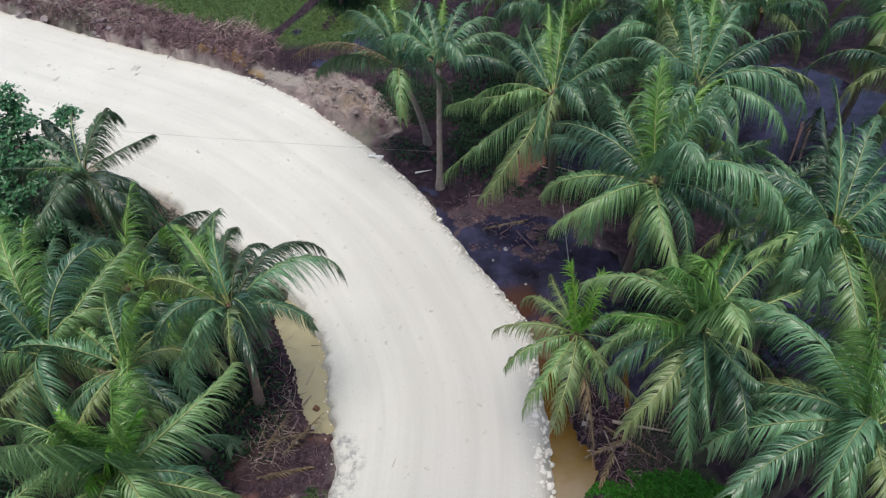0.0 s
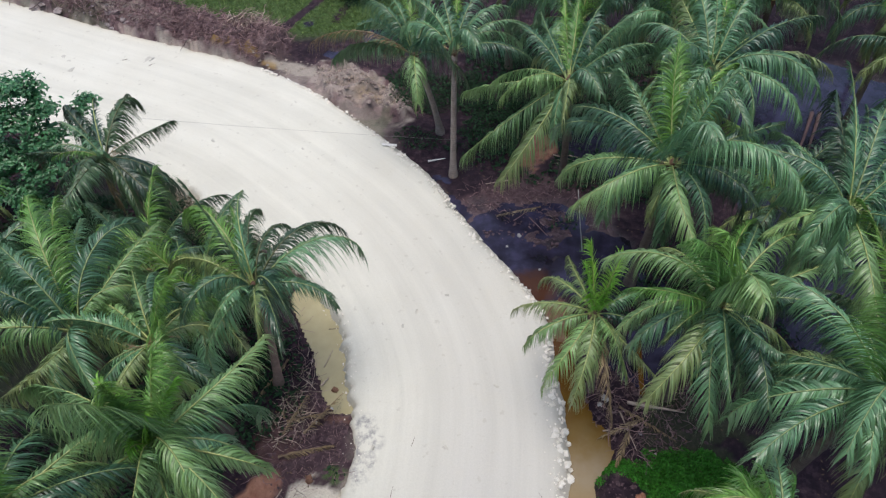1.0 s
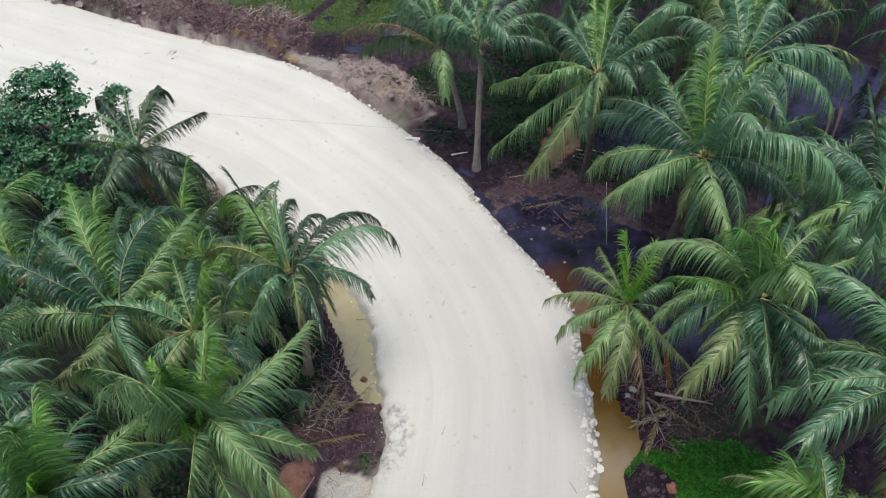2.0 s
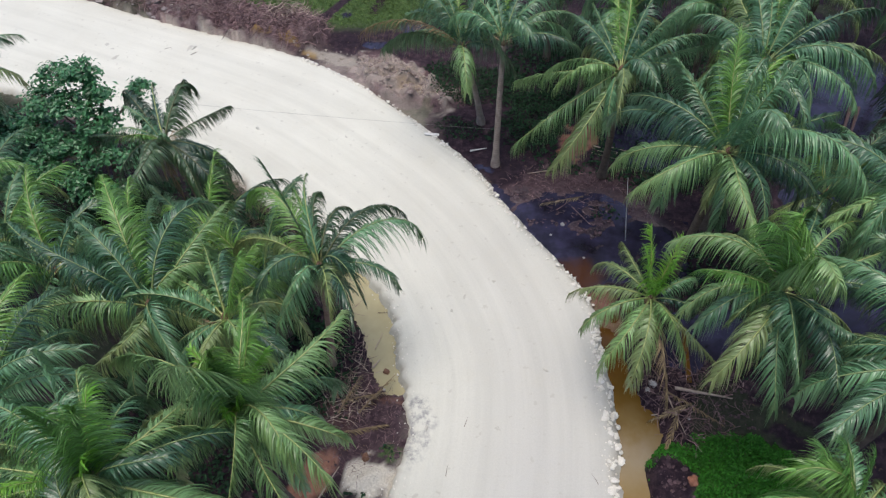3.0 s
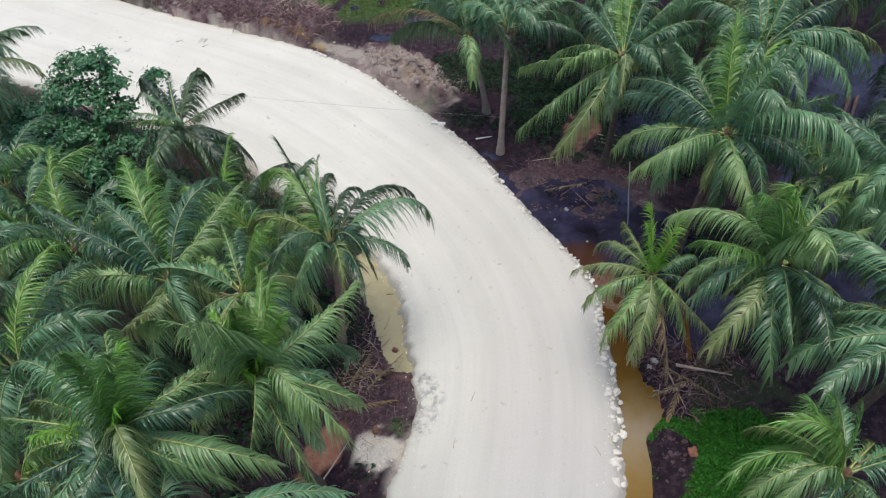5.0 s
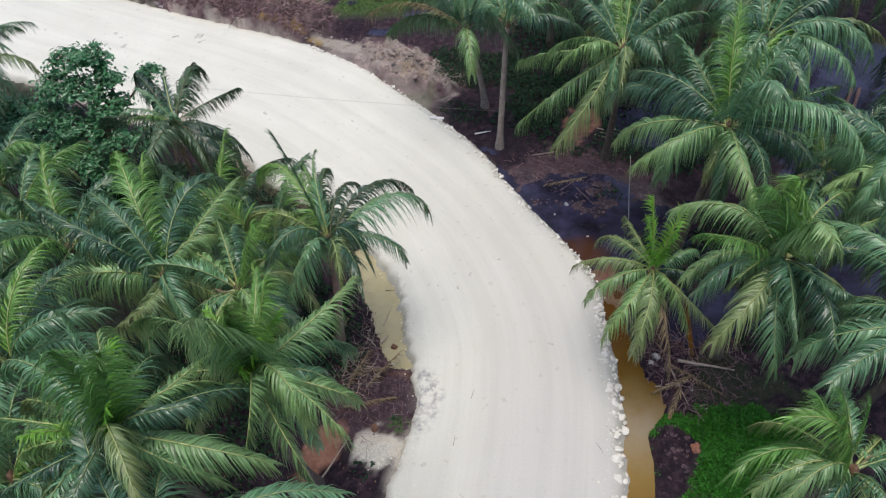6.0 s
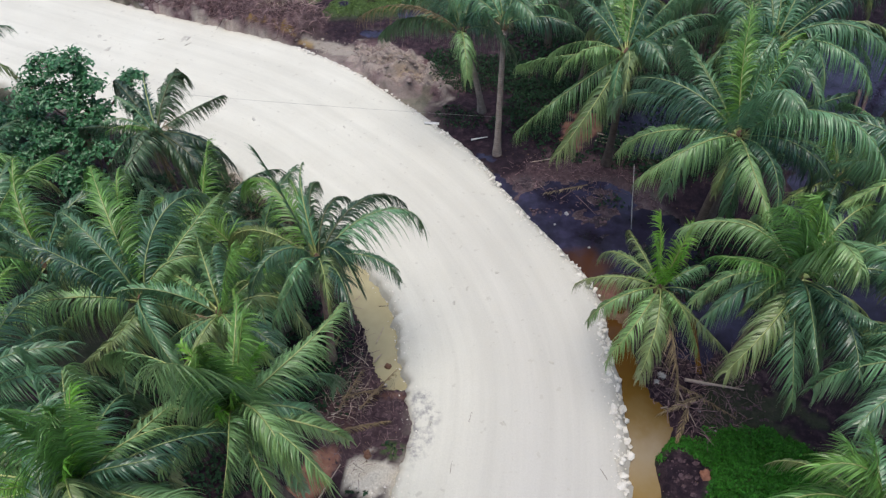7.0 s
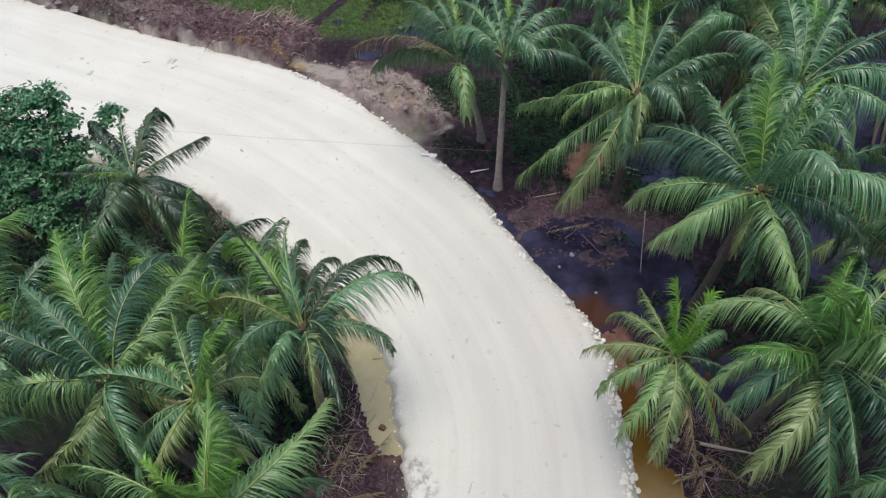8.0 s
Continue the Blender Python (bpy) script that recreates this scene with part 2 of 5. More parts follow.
SOIL, LIME_ROAD, STONE = ground_material(), road_material(), stone_material()
WATER_DARK = peat_material()
WATER_OCHRE = water_material("puddle_turbid_ochre", (0.36, 0.32, 0.185), (0.44, 0.395, 0.24), 0.12)
WATER_TEA = ditch_material()
BRUSH = wood_material("dry_brush_mauve_brown", (0.115, 0.066, 0.068), (0.29, 0.195, 0.195))
DRIFT = wood_material("bleached_wood", (0.28, 0.21, 0.16), (0.50, 0.42, 0.35))
LEAF_BROAD = leaf_material("broad_leaf_green", (0.030, 0.135, 0.060), (0.060, 0.200, 0.075), (0.12, 0.19, 0.08), 0.4, 0.25)
# Undergrowth green, darkened to stand for the gloom beneath the palms.
LEAF_SHADE = leaf_material("leaf_green_shaded", (0.013, 0.042, 0.021), (0.024, 0.064, 0.028), (0.08, 0.12, 0.05), 0.7, 0.2)
GRASS = leaf_material("wet_grass_green", (0.042, 0.195, 0.022), (0.066, 0.250, 0.030), (0.09, 0.20, 0.05), 0.5, 0.3)
FIELD = leaf_material("field_grass_olive", (0.088, 0.155, 0.046), (0.145, 0.215, 0.075), (0.18, 0.20, 0.09), 0.55, 0.3)
DRY_GRASS = leaf_material("dry_grass_grey", (0.13, 0.13, 0.085), (0.27, 0.25, 0.17), (0.36, 0.33, 0.25), 0.7, 0.2)
LEAF_LITTER = leaf_material("leaf_litter_brown", (0.10, 0.065, 0.042), (0.20, 0.14, 0.09), (0.24, 0.18, 0.12), 0.8, 0.05)
BARK_DARK = rib_material("tree_bark_brown", (0.09, 0.065, 0.05), (0.17, 0.13, 0.10), 0.9)

# ---------------------------------------------------------------- helpers for building


def part(name, bm, mat, parent=None, label=""):
    """Link a bmesh, or (points, faces), as one mesh object under a thing."""
    me = bpy.data.meshes.new(name)
    if isinstance(bm, tuple):
        me.from_pydata(bm[0], [], bm[1])
    else:
        bm.to_mesh(me)
        bm.free()
    for one in mat if isinstance(mat, (list, tuple)) else (mat,):
        me.materials.append(one)
    ob = new(name, me)
    if parent is not None:
        ob.parent = parent
    if label:
        ob["label"] = label
    return ob


def smooth(ob):
    for p in ob.data.polygons:
        p.use_smooth = True
    return ob


def thing(name, at, label, category, group="", kind=""):
    ob = new(name)
    ob.location = at
    ob.empty_display_size = 0.2
    return tagged(ob, label, category, group, kind)


def spline(points, per=10):
    """Catmull-Rom through a few plan points."""
    p = np.array([points[0], *points, points[-1]], float)
    out = []
    for i in range(1, len(p) - 2):
        a, b, c, d = p[i - 1], p[i], p[i + 1], p[i + 2]
        for k in range(per):
            t = k / per
            out.append(0.5 * ((2 * b) + (c - a) * t + (2 * a - 5 * b + 4 * c - d) * t * t + (3 * b - a - 3 * c + d) * t ** 3))
    out.append(p[-2])
    return np.array(out)


def even(line, n):
    """n points at even distance along a line."""
    s = np.r_[0, np.cumsum(np.linalg.norm(np.diff(line, axis=0), axis=1))]
    u = np.linspace(0, s[-1], n)
    return np.stack([np.interp(u, s, line[:, k]) for k in range(2)], 1)


class Value:
    """Quick smooth noise on arrays."""

    def __init__(self, seed):
        self.t = np.random.RandomState(seed).rand(256, 256)

    def __call__(self, x, y, scale, octaves=3):
        total, amp, norm = 0, 1.0, 0
        for o in range(octaves):
            u, v = np.asarray(x) * scale, np.asarray(y) * scale
            i, j = np.floor(u).astype(int), np.floor(v).astype(int)
            f, g = u - i, v - j
            f, g = f * f * (3 - 2 * f), g * g * (3 - 2 * g)
            t = self.t
            a, b = t[i % 256, j % 256], t[(i + 1) % 256, j % 256]
            c, d = t[i % 256, (j + 1) % 256], t[(i + 1) % 256, (j + 1) % 256]
            total = total + amp * ((a * (1 - f) + b * f) * (1 - g) + (c * (1 - f) + d * f) * g)
            norm += amp
            amp, scale = amp * 0.5, scale * 2.03
        return total / norm - 0.5


VN, VN2 = Value(3), Value(8)

# ---------------------------------------------------------------- the road's plan
OUTER = spline([(-90, 52), (-52, 42.6), (-34.2, 37.8), (-25, 34.9), (-17, 32.6), (-13.9, 31.2), (-10.9, 29.4), (-8.6, 27.5), (-6.1, 25.3), (-4.4, 23.5), (-2.8, 21.2),
                (-1.35, 19.4), (0.4, 17.3), (1.15, 15.8), (1.35, 13.8), (1.65, 12), (1.88, 10), (1.86, 8), (1.7, 4), (1.2, -3), (0.4, -14), (-1, -60)])
INNER = spline([(-90, 42), (-52, 33.5), (-34, 28.0), (-27, 25.8), (-22.4, 24.2), (-18.7, 23.0), (-16.6, 22.4), (-14.4, 20.7), (-11.8, 19.4), (-9.1, 17.5), (-7.5, 15.9),
                (-6.5, 13.95), (-5.95, 12.3), (-5.65, 11.1), (-5.2, 9.9), (-5.15, 9.1), (-5.35, 7.8), (-5.55, 6.5), (-6, 3), (-7, -5), (-8, -14), (-10, -60)])
ROAD_POLY = np.r_[OUTER, INNER[::-1]]


def road_distance(x, y):
    """Distance to the road's edge, negative on the road."""
    p = np.stack([np.ravel(x), np.ravel(y)], 1)
    best = np.full(len(p), 1e9)
    inside = np.zeros(len(p), bool)
    a, b = ROAD_POLY, np.roll(ROAD_POLY, -1, 0)
    for q, r in zip(a, b):
        d = r - q
        t = np.clip(((p - q) @ d) / max(d @ d, 1e-9), 0, 1)
        best = np.minimum(best, np.hypot(*(p - q - t[:, None] * d).T))
        cross = (q[1] > p[:, 1]) != (r[1] > p[:, 1])
        with np.errstate(divide="ignore", invalid="ignore"):
            inside ^= cross & (p[:, 0] < (r[0] - q[0]) * (p[:, 1] - q[1]) / (r[1] - q[1]) + q[0])
    return np.where(inside, -best, best).reshape(np.shape(x))


def blob(x, y, cx, cy, rx, ry, turn=0, rag=0.45, scale=None):
    """1 inside a ragged ellipse, falling to 0 at its rim."""
    c, s = math.cos(radians(turn)), math.sin(radians(turn))
    u, v = (x - cx) * c + (y - cy) * s, -(x - cx) * s + (y - cy) * c
    r = np.sqrt((u / rx) ** 2 + (v / ry) ** 2) + rag * 2.2 * VN2(x + cx, y + cy, scale or 1.1 / min(rx, ry), 4)
    return np.clip((1.12 - r) / 0.24, 0, 1)


def along(x, y, line, width, rag=0.3, scale=0.7):
    """1 close to a line of plan points, 0 beyond width."""
    best = np.full(np.shape(x), 1e9)
    for q, r in zip(np.array(line[:-1], float), np.array(line[1:], float)):
        d = r - q
        t = np.clip(((x - q[0]) * d[0] + (y - q[1]) * d[1]) / (d @ d), 0, 1)
        best = np.minimum(best, np.hypot(x - q[0] - t * d[0], y - q[1] - t * d[1]))
    r = best / width + rag * 2 * VN2(x, y, scale, 4)
    return np.clip((1.15 - r) / 0.3, 0, 1)


RIDGE = [(-62, 47.4), (-40, 41.4), (-31, 38.9), (-24, 36.5), (-20, 35.3), (-16.7, 34.7)]
WATER_Z = -0.52


def pools(x, y):
    """Where water stands: dark peat pools, the ochre puddle and the brown ditch."""
    dark = np.maximum.reduce([
        0.75 * blob(x, y, 1.4, 20.0, 3.2, 1.9, -10, 0.45), blob(x, y, 2.9, 20.5, 1.7, 1.2), blob(x, y, 0.9, 18.2, 0.9, 1.0), blob(x, y, 6.4, 15.6, 1.5, 1.1), blob(x, y, 15.5, 30, 5.5, 6.5),
        blob(x, y, 13, 21, 3, 6), blob(x, y, -14.3, 37.8, 0.4, 0.5), blob(x, y, -9.8, 36.9, 1.1, 0.9), blob(x, y, -11.8, 34.6, 0.7, 0.5), blob(x, y, 5, 27, 3, 2), 0.8 * blob(x, y, -3.6, 22.6, 1.5, 0.5, -45)])
    ochre = along(x, y, [(-8.7, 16.4), (-7.85, 15.1), (-7.15, 14.1), (-6.7, 13.1), (-6.4, 12.4), (-6.1, 12.0)], 0.68, 0.10, 1.3)
    tea = np.maximum.reduce([along(x, y, [(1.45, 14.6), (2.15, 12.4), (2.45, 11.0), (2.3, 9.6), (2.35, 8.6), (2.4, 5.0)], 0.72, 0.12, 1.2), blob(x, y, 2.75, 10.9, 0.85, 1.05, 0, 0.15)])
    return dark, ochre, tea


def ground_height(x, y):
    far = np.clip((np.hypot(x + 5, y - 20) - 45) / 60, 0, 1)
    z = -0.36 + 0.34 * VN(x, y, 0.45, 4) + 0.16 * VN2(x, y, 1.9, 3)
    dark, ochre, tea = pools(x, y)
    z = z - 0.12 * blob(x, y, 0.6, 20.4, 3.6, 2.6) - 0.12 * blob(x, y, 9, 24, 14, 12)
    z = z - 0.36 * dark
    # trampled mud that the water only half covers
    mud = blob(x, y, 0.5, 20.2, 3.4, 2.5)
    z = z * (1 - mud) + mud * (WATER_Z - 0.045 + 0.26 * VN(x, y, 1.2, 4) + 0.10 * VN2(x, y, 4.0, 2))
    z = np.where(np.maximum(ochre, tea) > 0, np.minimum(z, -0.44) - 0.5 * np.minimum(1, 2.0 * np.maximum(ochre, tea)), z)
    z = z + along(x, y, RIDGE, 1.75, 0.25) * np.maximum(0.15, 0.95 + 1.5 * VN(x, y, 0.7, 3) + 0.9 * VN2(x, y, 2.4, 3))
    z = z + blob(x, y, -9.6, 30.9, 3.2, 1.5, -28) * np.maximum(0.0, 0.40 + 1.3 * VN2(x, y, 1.2, 2) + 0.7 * VN(x, y, 3.0, 3)) + 0.5 * blob(x, y, 3.95, 9.0, 0.7, 0.85) + 0.25 * blob(x, y, -6.9, 9.2, 1.5, 1.9)
    z = z + 0.15 * blob(x, y, -10.6, 30.4, 3.6, 1.3, -30) + 0.25 * blob(x, y, -6.4, 7.0, 0.9, 0.9) + 0.3 * blob(x, y, 6.0, 8.4, 2.0, 1.5)
    return z * (1 - far) - 0.4 * far


def build_ground():
    def axis(lo, hi, step, far):
        fine = np.arange(lo, hi + step, step)
        out = [step]
        while sum(out) < far:
            out.append(out[-1] * 1.35)
        off = np.cumsum(out)
        return np.r_[lo - off[::-1], fine, fine[-1] + off]

    xs, ys = axis(-38, 20, 0.15, 1500), axis(2, 46, 0.15, 1500)
    X, Y = np.meshgrid(xs, ys)
    d = road_distance(X, Y)
    Z = ground_height(X, Y)
    # under the road fill the ground lies low
    Z = np.where(d < 0.05, np.minimum(Z, -0.5), Z)
    nx, ny = len(xs), len(ys)
    pts = np.stack([X.ravel(), Y.ravel(), Z.ravel()], 1)
    i = np.arange(nx * ny).reshape(ny, nx)
    faces = np.stack([i[:-1, :-1], i[:-1, 1:], i[1:, 1:], i[1:, :-1]], -1).reshape(-1, 4)
    ob = part("ground", (pts.tolist(), faces.tolist()), SOIL)
    smooth(ob)
    x, y = X.ravel(), Y.ravel()
    dark, ochre, tea = pools(x, y)
    grass = np.maximum.reduce([np.maximum.reduce([blob(x, y, 6.0, 9.0, 2.5, 1.7, 0, 0.55, 1.0), blob(x, y, 4.5, 10.1, 1.1, 0.4, 0, 0.4), blob(x, y, 6.9, 10.2, 1.3, 0.8, 0, 0.5)]), 0.9 * blob(x, y, -18, 43.0, 10, 6.0, -12, 0.2), 0.8 * blob(x, y, -30, 60, 30, 14, 0), 
                               0.8 * blob(x, y, -5.75, 8.75, 0.35, 0.3), 0.25 * (VN(x, y, 0.25, 4) > 0.14)])
    grass = grass * (1 - blob(x, y, 0.5, 20.4, 4.2, 3.2)) * (1 - blob(x, y, 3.85, 8.9, 0.75, 1.0)) * (1 - along(x, y, [(-15.9, 36.4), (-14.5, 40.2), (-12.6, 46)], 0.42, 0.15)) * (1 - along(x, y, [(-12.6, 38.2), (-12, 42)], 0.3, 0.2))
    clay = np.maximum.reduce([0.85 * blob(x, y, -8.3, 7.45, 1.25, 0.6, 58, 0.7, 1.6), 0.6 * blob(x, y, 0.5, 26.9, 0.8, 1.3, -20, 1.0, 2.2), 0.12 * blob(x, y, -8.1, 9.6, 0.9, 0.9), 0.30 * blob(x, y, -6.2, 10.9, 0.5, 0.2), 0.40 * along(x, y, [(0.2, 18.4), (1.6, 16.6), (1.9, 15.2)], 0.7)])
    near = np.clip(1 - d.ravel() / 0.5, 0, 1) * np.clip(0.5 + 2.2 * VN(x, y, 1.3, 4), 0, 1)
    shoulder = np.clip(1 - d.ravel() / 2.4, 0, 1) * np.clip((x + 16.5) / 2, 0, 1) * np.clip((-6.3 - x) / 1.5, 0, 1) * np.clip(0.75 + 2.6 * VN2(x, y, 1.1, 4), 0, 1) * (y > 24)
    lime = np.maximum.reduce([0.85 * near, 0.32 * shoulder, blob(x, y, -6.15, 7.65, 1.0, 0.75, 0, 0.9, 2.0), 0.36 * blob(x, y, -9.6, 30.9, 3.4, 1.3, -28, 0.8, 1.3), 0.45 * blob(x, y, -13.6, 32.6, 1.8, 0.6, -20, 0.5, 1.2), 0.5 * blob(x, y, -16.5, 22.0, 1.6, 0.8, -35),
                              0.4 * blob(x, y, -26, 37.0, 3.5, 0.9, -15), 0.5 * blob(x, y, -30.5, 38.6, 3, 0.7, -15)])
    brush = np.maximum.reduce([along(x, y, RIDGE, 2.0), 0.75 * shoulder, 0.95 * blob(x, y, -9.6, 30.9, 3.6, 1.7, -28), 0.24 * blob(x, y, -6.9, 9.9, 1.6, 2.6), 0.42 * blob(x, y, 0.6, 22.8, 3.4, 2.2, 0, 0.7, 0.9)])
    amber = np.maximum.reduce([0.6 * blob(x, y, -18.4, 33.75, 0.7, 0.28, -15), 0.55 * blob(x, y, -16.7, 33.4, 0.6, 0.25, -15), 0.5 * blob(x, y, -15.3, 32.9, 0.5, 0.25, -15), 0.22 * blob(x, y, -8.8, 30.0, 0.8, 0.5, -20)])
    wet = np.clip(0.95 * np.maximum(dark, blob(x, y, 0.3, 20.6, 4.0, 2.9)) + 0.08, 0, 1)
    for name, rgb in (("soil", (grass, clay, lime)), ("wet", (wet, brush, amber))):
        a = ob.data.color_attributes.new(name, "FLOAT_COLOR", "POINT")
        a.data.foreach_set("color", np.stack([*rgb, np.ones_like(x)], 1).astype(np.float32).ravel())
    return tagged(ob, "dark wet swamp soil with grass, clay and lime patches", "ground", kind="structure")


def build_road():
    n, m = 1500, 40
    # pair the edges where they lie opposite one another
    mid = even((even(OUTER, 300) + even(INNER, 300)) / 2, n)
    k = np.hanning(101)
    mid = np.stack([np.convolve(np.r_[np.linspace(c[0] - 50 * (c[1] - c[0]), c[0], 50, False), c, c[-1] + (c[-1] - c[-2]) * np.arange(1, 51)], k / k.sum(), "valid") for c in mid.T], 1)
    tang = np.gradient(mid, axis=0)
    tang /= np.linalg.norm(tang, axis=1)[:, None]
    nrm = np.stack([-tang[:, 1], tang[:, 0]], 1)

    def reach(line, sign):
        out = []
        for p, q in zip(mid, nrm * sign):
            rel = line - p
            side, fore = rel @ q, rel @ np.array([-q[1], q[0]])
            k = np.where((fore[:-1] * fore[1:] <= 0) & (side[:-1] > 0))[0]
            out.append(min([side[i] + (side[i + 1] - side[i]) * fore[i] / (fore[i] - fore[i + 1] + 1e-12) for i in k], default=np.nan))
        out = np.array(out)
        ok = ~np.isnan(out)
        return np.interp(np.arange(n), np.arange(n)[ok], out[ok])

    left, right = reach(OUTER, 1), reach(INNER, -1)
    for side in (left, right):
        wide = np.array([np.median(side[max(0, i - 12):i + 13]) for i in range(n)])
        side[:] = np.convolve(np.r_[[wide[0]] * 4, wide, [wide[-1]] * 4], np.ones(9) / 9, "valid")
    s = np.r_[0, np.cumsum(np.linalg.norm(np.diff(mid, axis=0), axis=1))]
    v = np.linspace(0, 1, m)
    pts, uvs, edge = [], [], []
    for i in range(n):
        rag_l = 0.30 * VN(s[i], 3.3, 1.1, 4) + 0.24 * VN2(s[i], 1.1, 3.4, 3)
        rag_r = 0.44 * VN(s[i], 9.3, 0.9, 4) + 0.36 * VN2(s[i], 7.1, 3.2, 3)
        lo, hi = -(right[i] + rag_r), left[i] + rag_l
        row = [lo - 0.3, lo - 0.1, *(lo + (hi - lo) * v), hi + 0.2, hi + 0.55]
        for k, w in enumerate(row):
            p = mid[i] + nrm[i] * w
            inner = 2 <= k < m + 2
            far = min(k - 2, m + 1 - k) / 5
            drop = 0.0 if far >= 1 else 0.07 * (1 - max(far, 0)) ** 2
            rut = 0.018 * VN2(w * 1.0, s[i] * 0.03, 1.6, 3)
            z = -drop + rut + 0.03 * VN(p[0], p[1], 0.5, 3) if inner else (-0.26 if k in (1, m + 2) else -0.75)
            z += 0.10 * VN(p[0], p[1], 2.6, 2) if not inner or far < 0.3 else 0
            pts.append((p[0], p[1], z))
            uvs.append((s[i], w))
            spill = float(blob(np.array(p[0]), np.array(p[1]), -5.0, 9.85, 0.55, 1.3, 0, 0.7, 1.8)) * 0.85 if inner and 7 < p[1] < 13 else 0.0
            edge.append((0.0 if inner and far > 0 else 0.35, spill, 0, 1))
    k = m + 4
    faces = [(i * k + j, i * k + j + 1, (i + 1) * k + j + 1, (i + 1) * k + j) for i in range(n - 1) for j in range(k - 1)]
    ob = part("road", (pts, faces), LIME_ROAD)
    smooth(ob)
    layer = ob.data.uv_layers.new(name="UVMap")
    loops = np.empty(len(ob.data.loops), int)
    ob.data.loops.foreach_get("vertex_index", loops)
    layer.data.foreach_set("uv", np.array(uvs, np.float32)[loops].ravel())
    c = ob.data.color_attributes.new("edge", "FLOAT_COLOR", "POINT")
    c.data.foreach_set("color", np.array(edge, np.float32).ravel())
    return tagged(ob, "curving white road of packed crushed coral lime", "road", kind="structure")


ground = build_ground()
road = build_road()


def build_water(name, mat, label, x0, x1, y0, y1, which):
    """A level sheet of water inside its pool's bounds."""
    xs, ys = np.arange(x0, x1 + 0.2, 0.2), np.arange(y0, y1 + 0.2, 0.2)
    X, Y = np.meshgrid(xs, ys)
    wet = pools(X, Y)[which] > 0.02
    inside = wet.copy()
    for a in range(-3, 4):
        for b in range(-3, 4):
            inside |= np.roll(np.roll(wet, a, 0), b, 1)
    ids, pts, faces = {}, [], []
    for j in range(len(ys) - 1):
        for i in range(len(xs) - 1):
            if inside[j:j + 2, i:i + 2].any():
                f = []
                for a, b in ((i, j), (i + 1, j), (i + 1, j + 1), (i, j + 1)):
                    if (a, b) not in ids:
                        ids[a, b] = len(pts)
                        pts.append((xs[a], ys[b], WATER_Z + 0.004 * which))
                    f.append(ids[a, b])
                faces.append(f)
    return tagged(part(name, (pts, faces), mat), label, "water", kind="structure")


build_water("water", WATER_DARK, "still dark peat water mirroring the sky", -17, 23, 8, 42, 0)
build_water("puddle", WATER_OCHRE, "turbid ochre puddle along the road's edge", -11, -4.6, 9, 19, 1)
build_water("ditch_water", WATER_TEA, "turbid tea-brown water in a roadside ditch", 0.4, 5, 4, 16.5, 2)

# ---------------------------------------------------------------- coconut palms
STEPS = 14


def frond_curve(az, rise, length, droop, sway=0.0):
    """The rib of a frond: leaves at rise degrees above level, and sinks by droop degrees to its tip."""
    p, out, tang = np.zeros(3), [np.zeros(3)], []
    for k in range(STEPS):
        s = (k + 0.5) / STEPS
        e, a = radians(rise - droop * s ** 1.4), radians(az + sway * s * s)
        t = np.array([math.cos(e) * math.cos(a), math.cos(e) * math.sin(a), math.sin(e)])
        tang.append(t)
        p = p + t * length / STEPS
        out.append(p)
    tang.append(tang[-1])
    return np.array(out), np.array(tang)


# leaflet habits: angle to the rib, lift above its plane, sag, share of gaps
HABIT = {"s": (46, 4, 3.0, 0.04), "y": (46, 2, 3.6, 0.05), "m": (58, -8, 5.2, 0.06), "l": (57, -12, 5.4, 0.06), "r": (55, -10, 6.2, 0.06), "o": (56, -16, 5.6, 0.08), "f": (26, 0, 2.0, 0.05), "d": (40, -34, 4.6, 0.25)}
# the breeze that combs the leaflets one way
BREEZE = np.array([0.75, 0.25, 0.0])


def unit(a):
    return a / np.maximum(np.linalg.norm(a, axis=-1, keepdims=True), 1e-6)


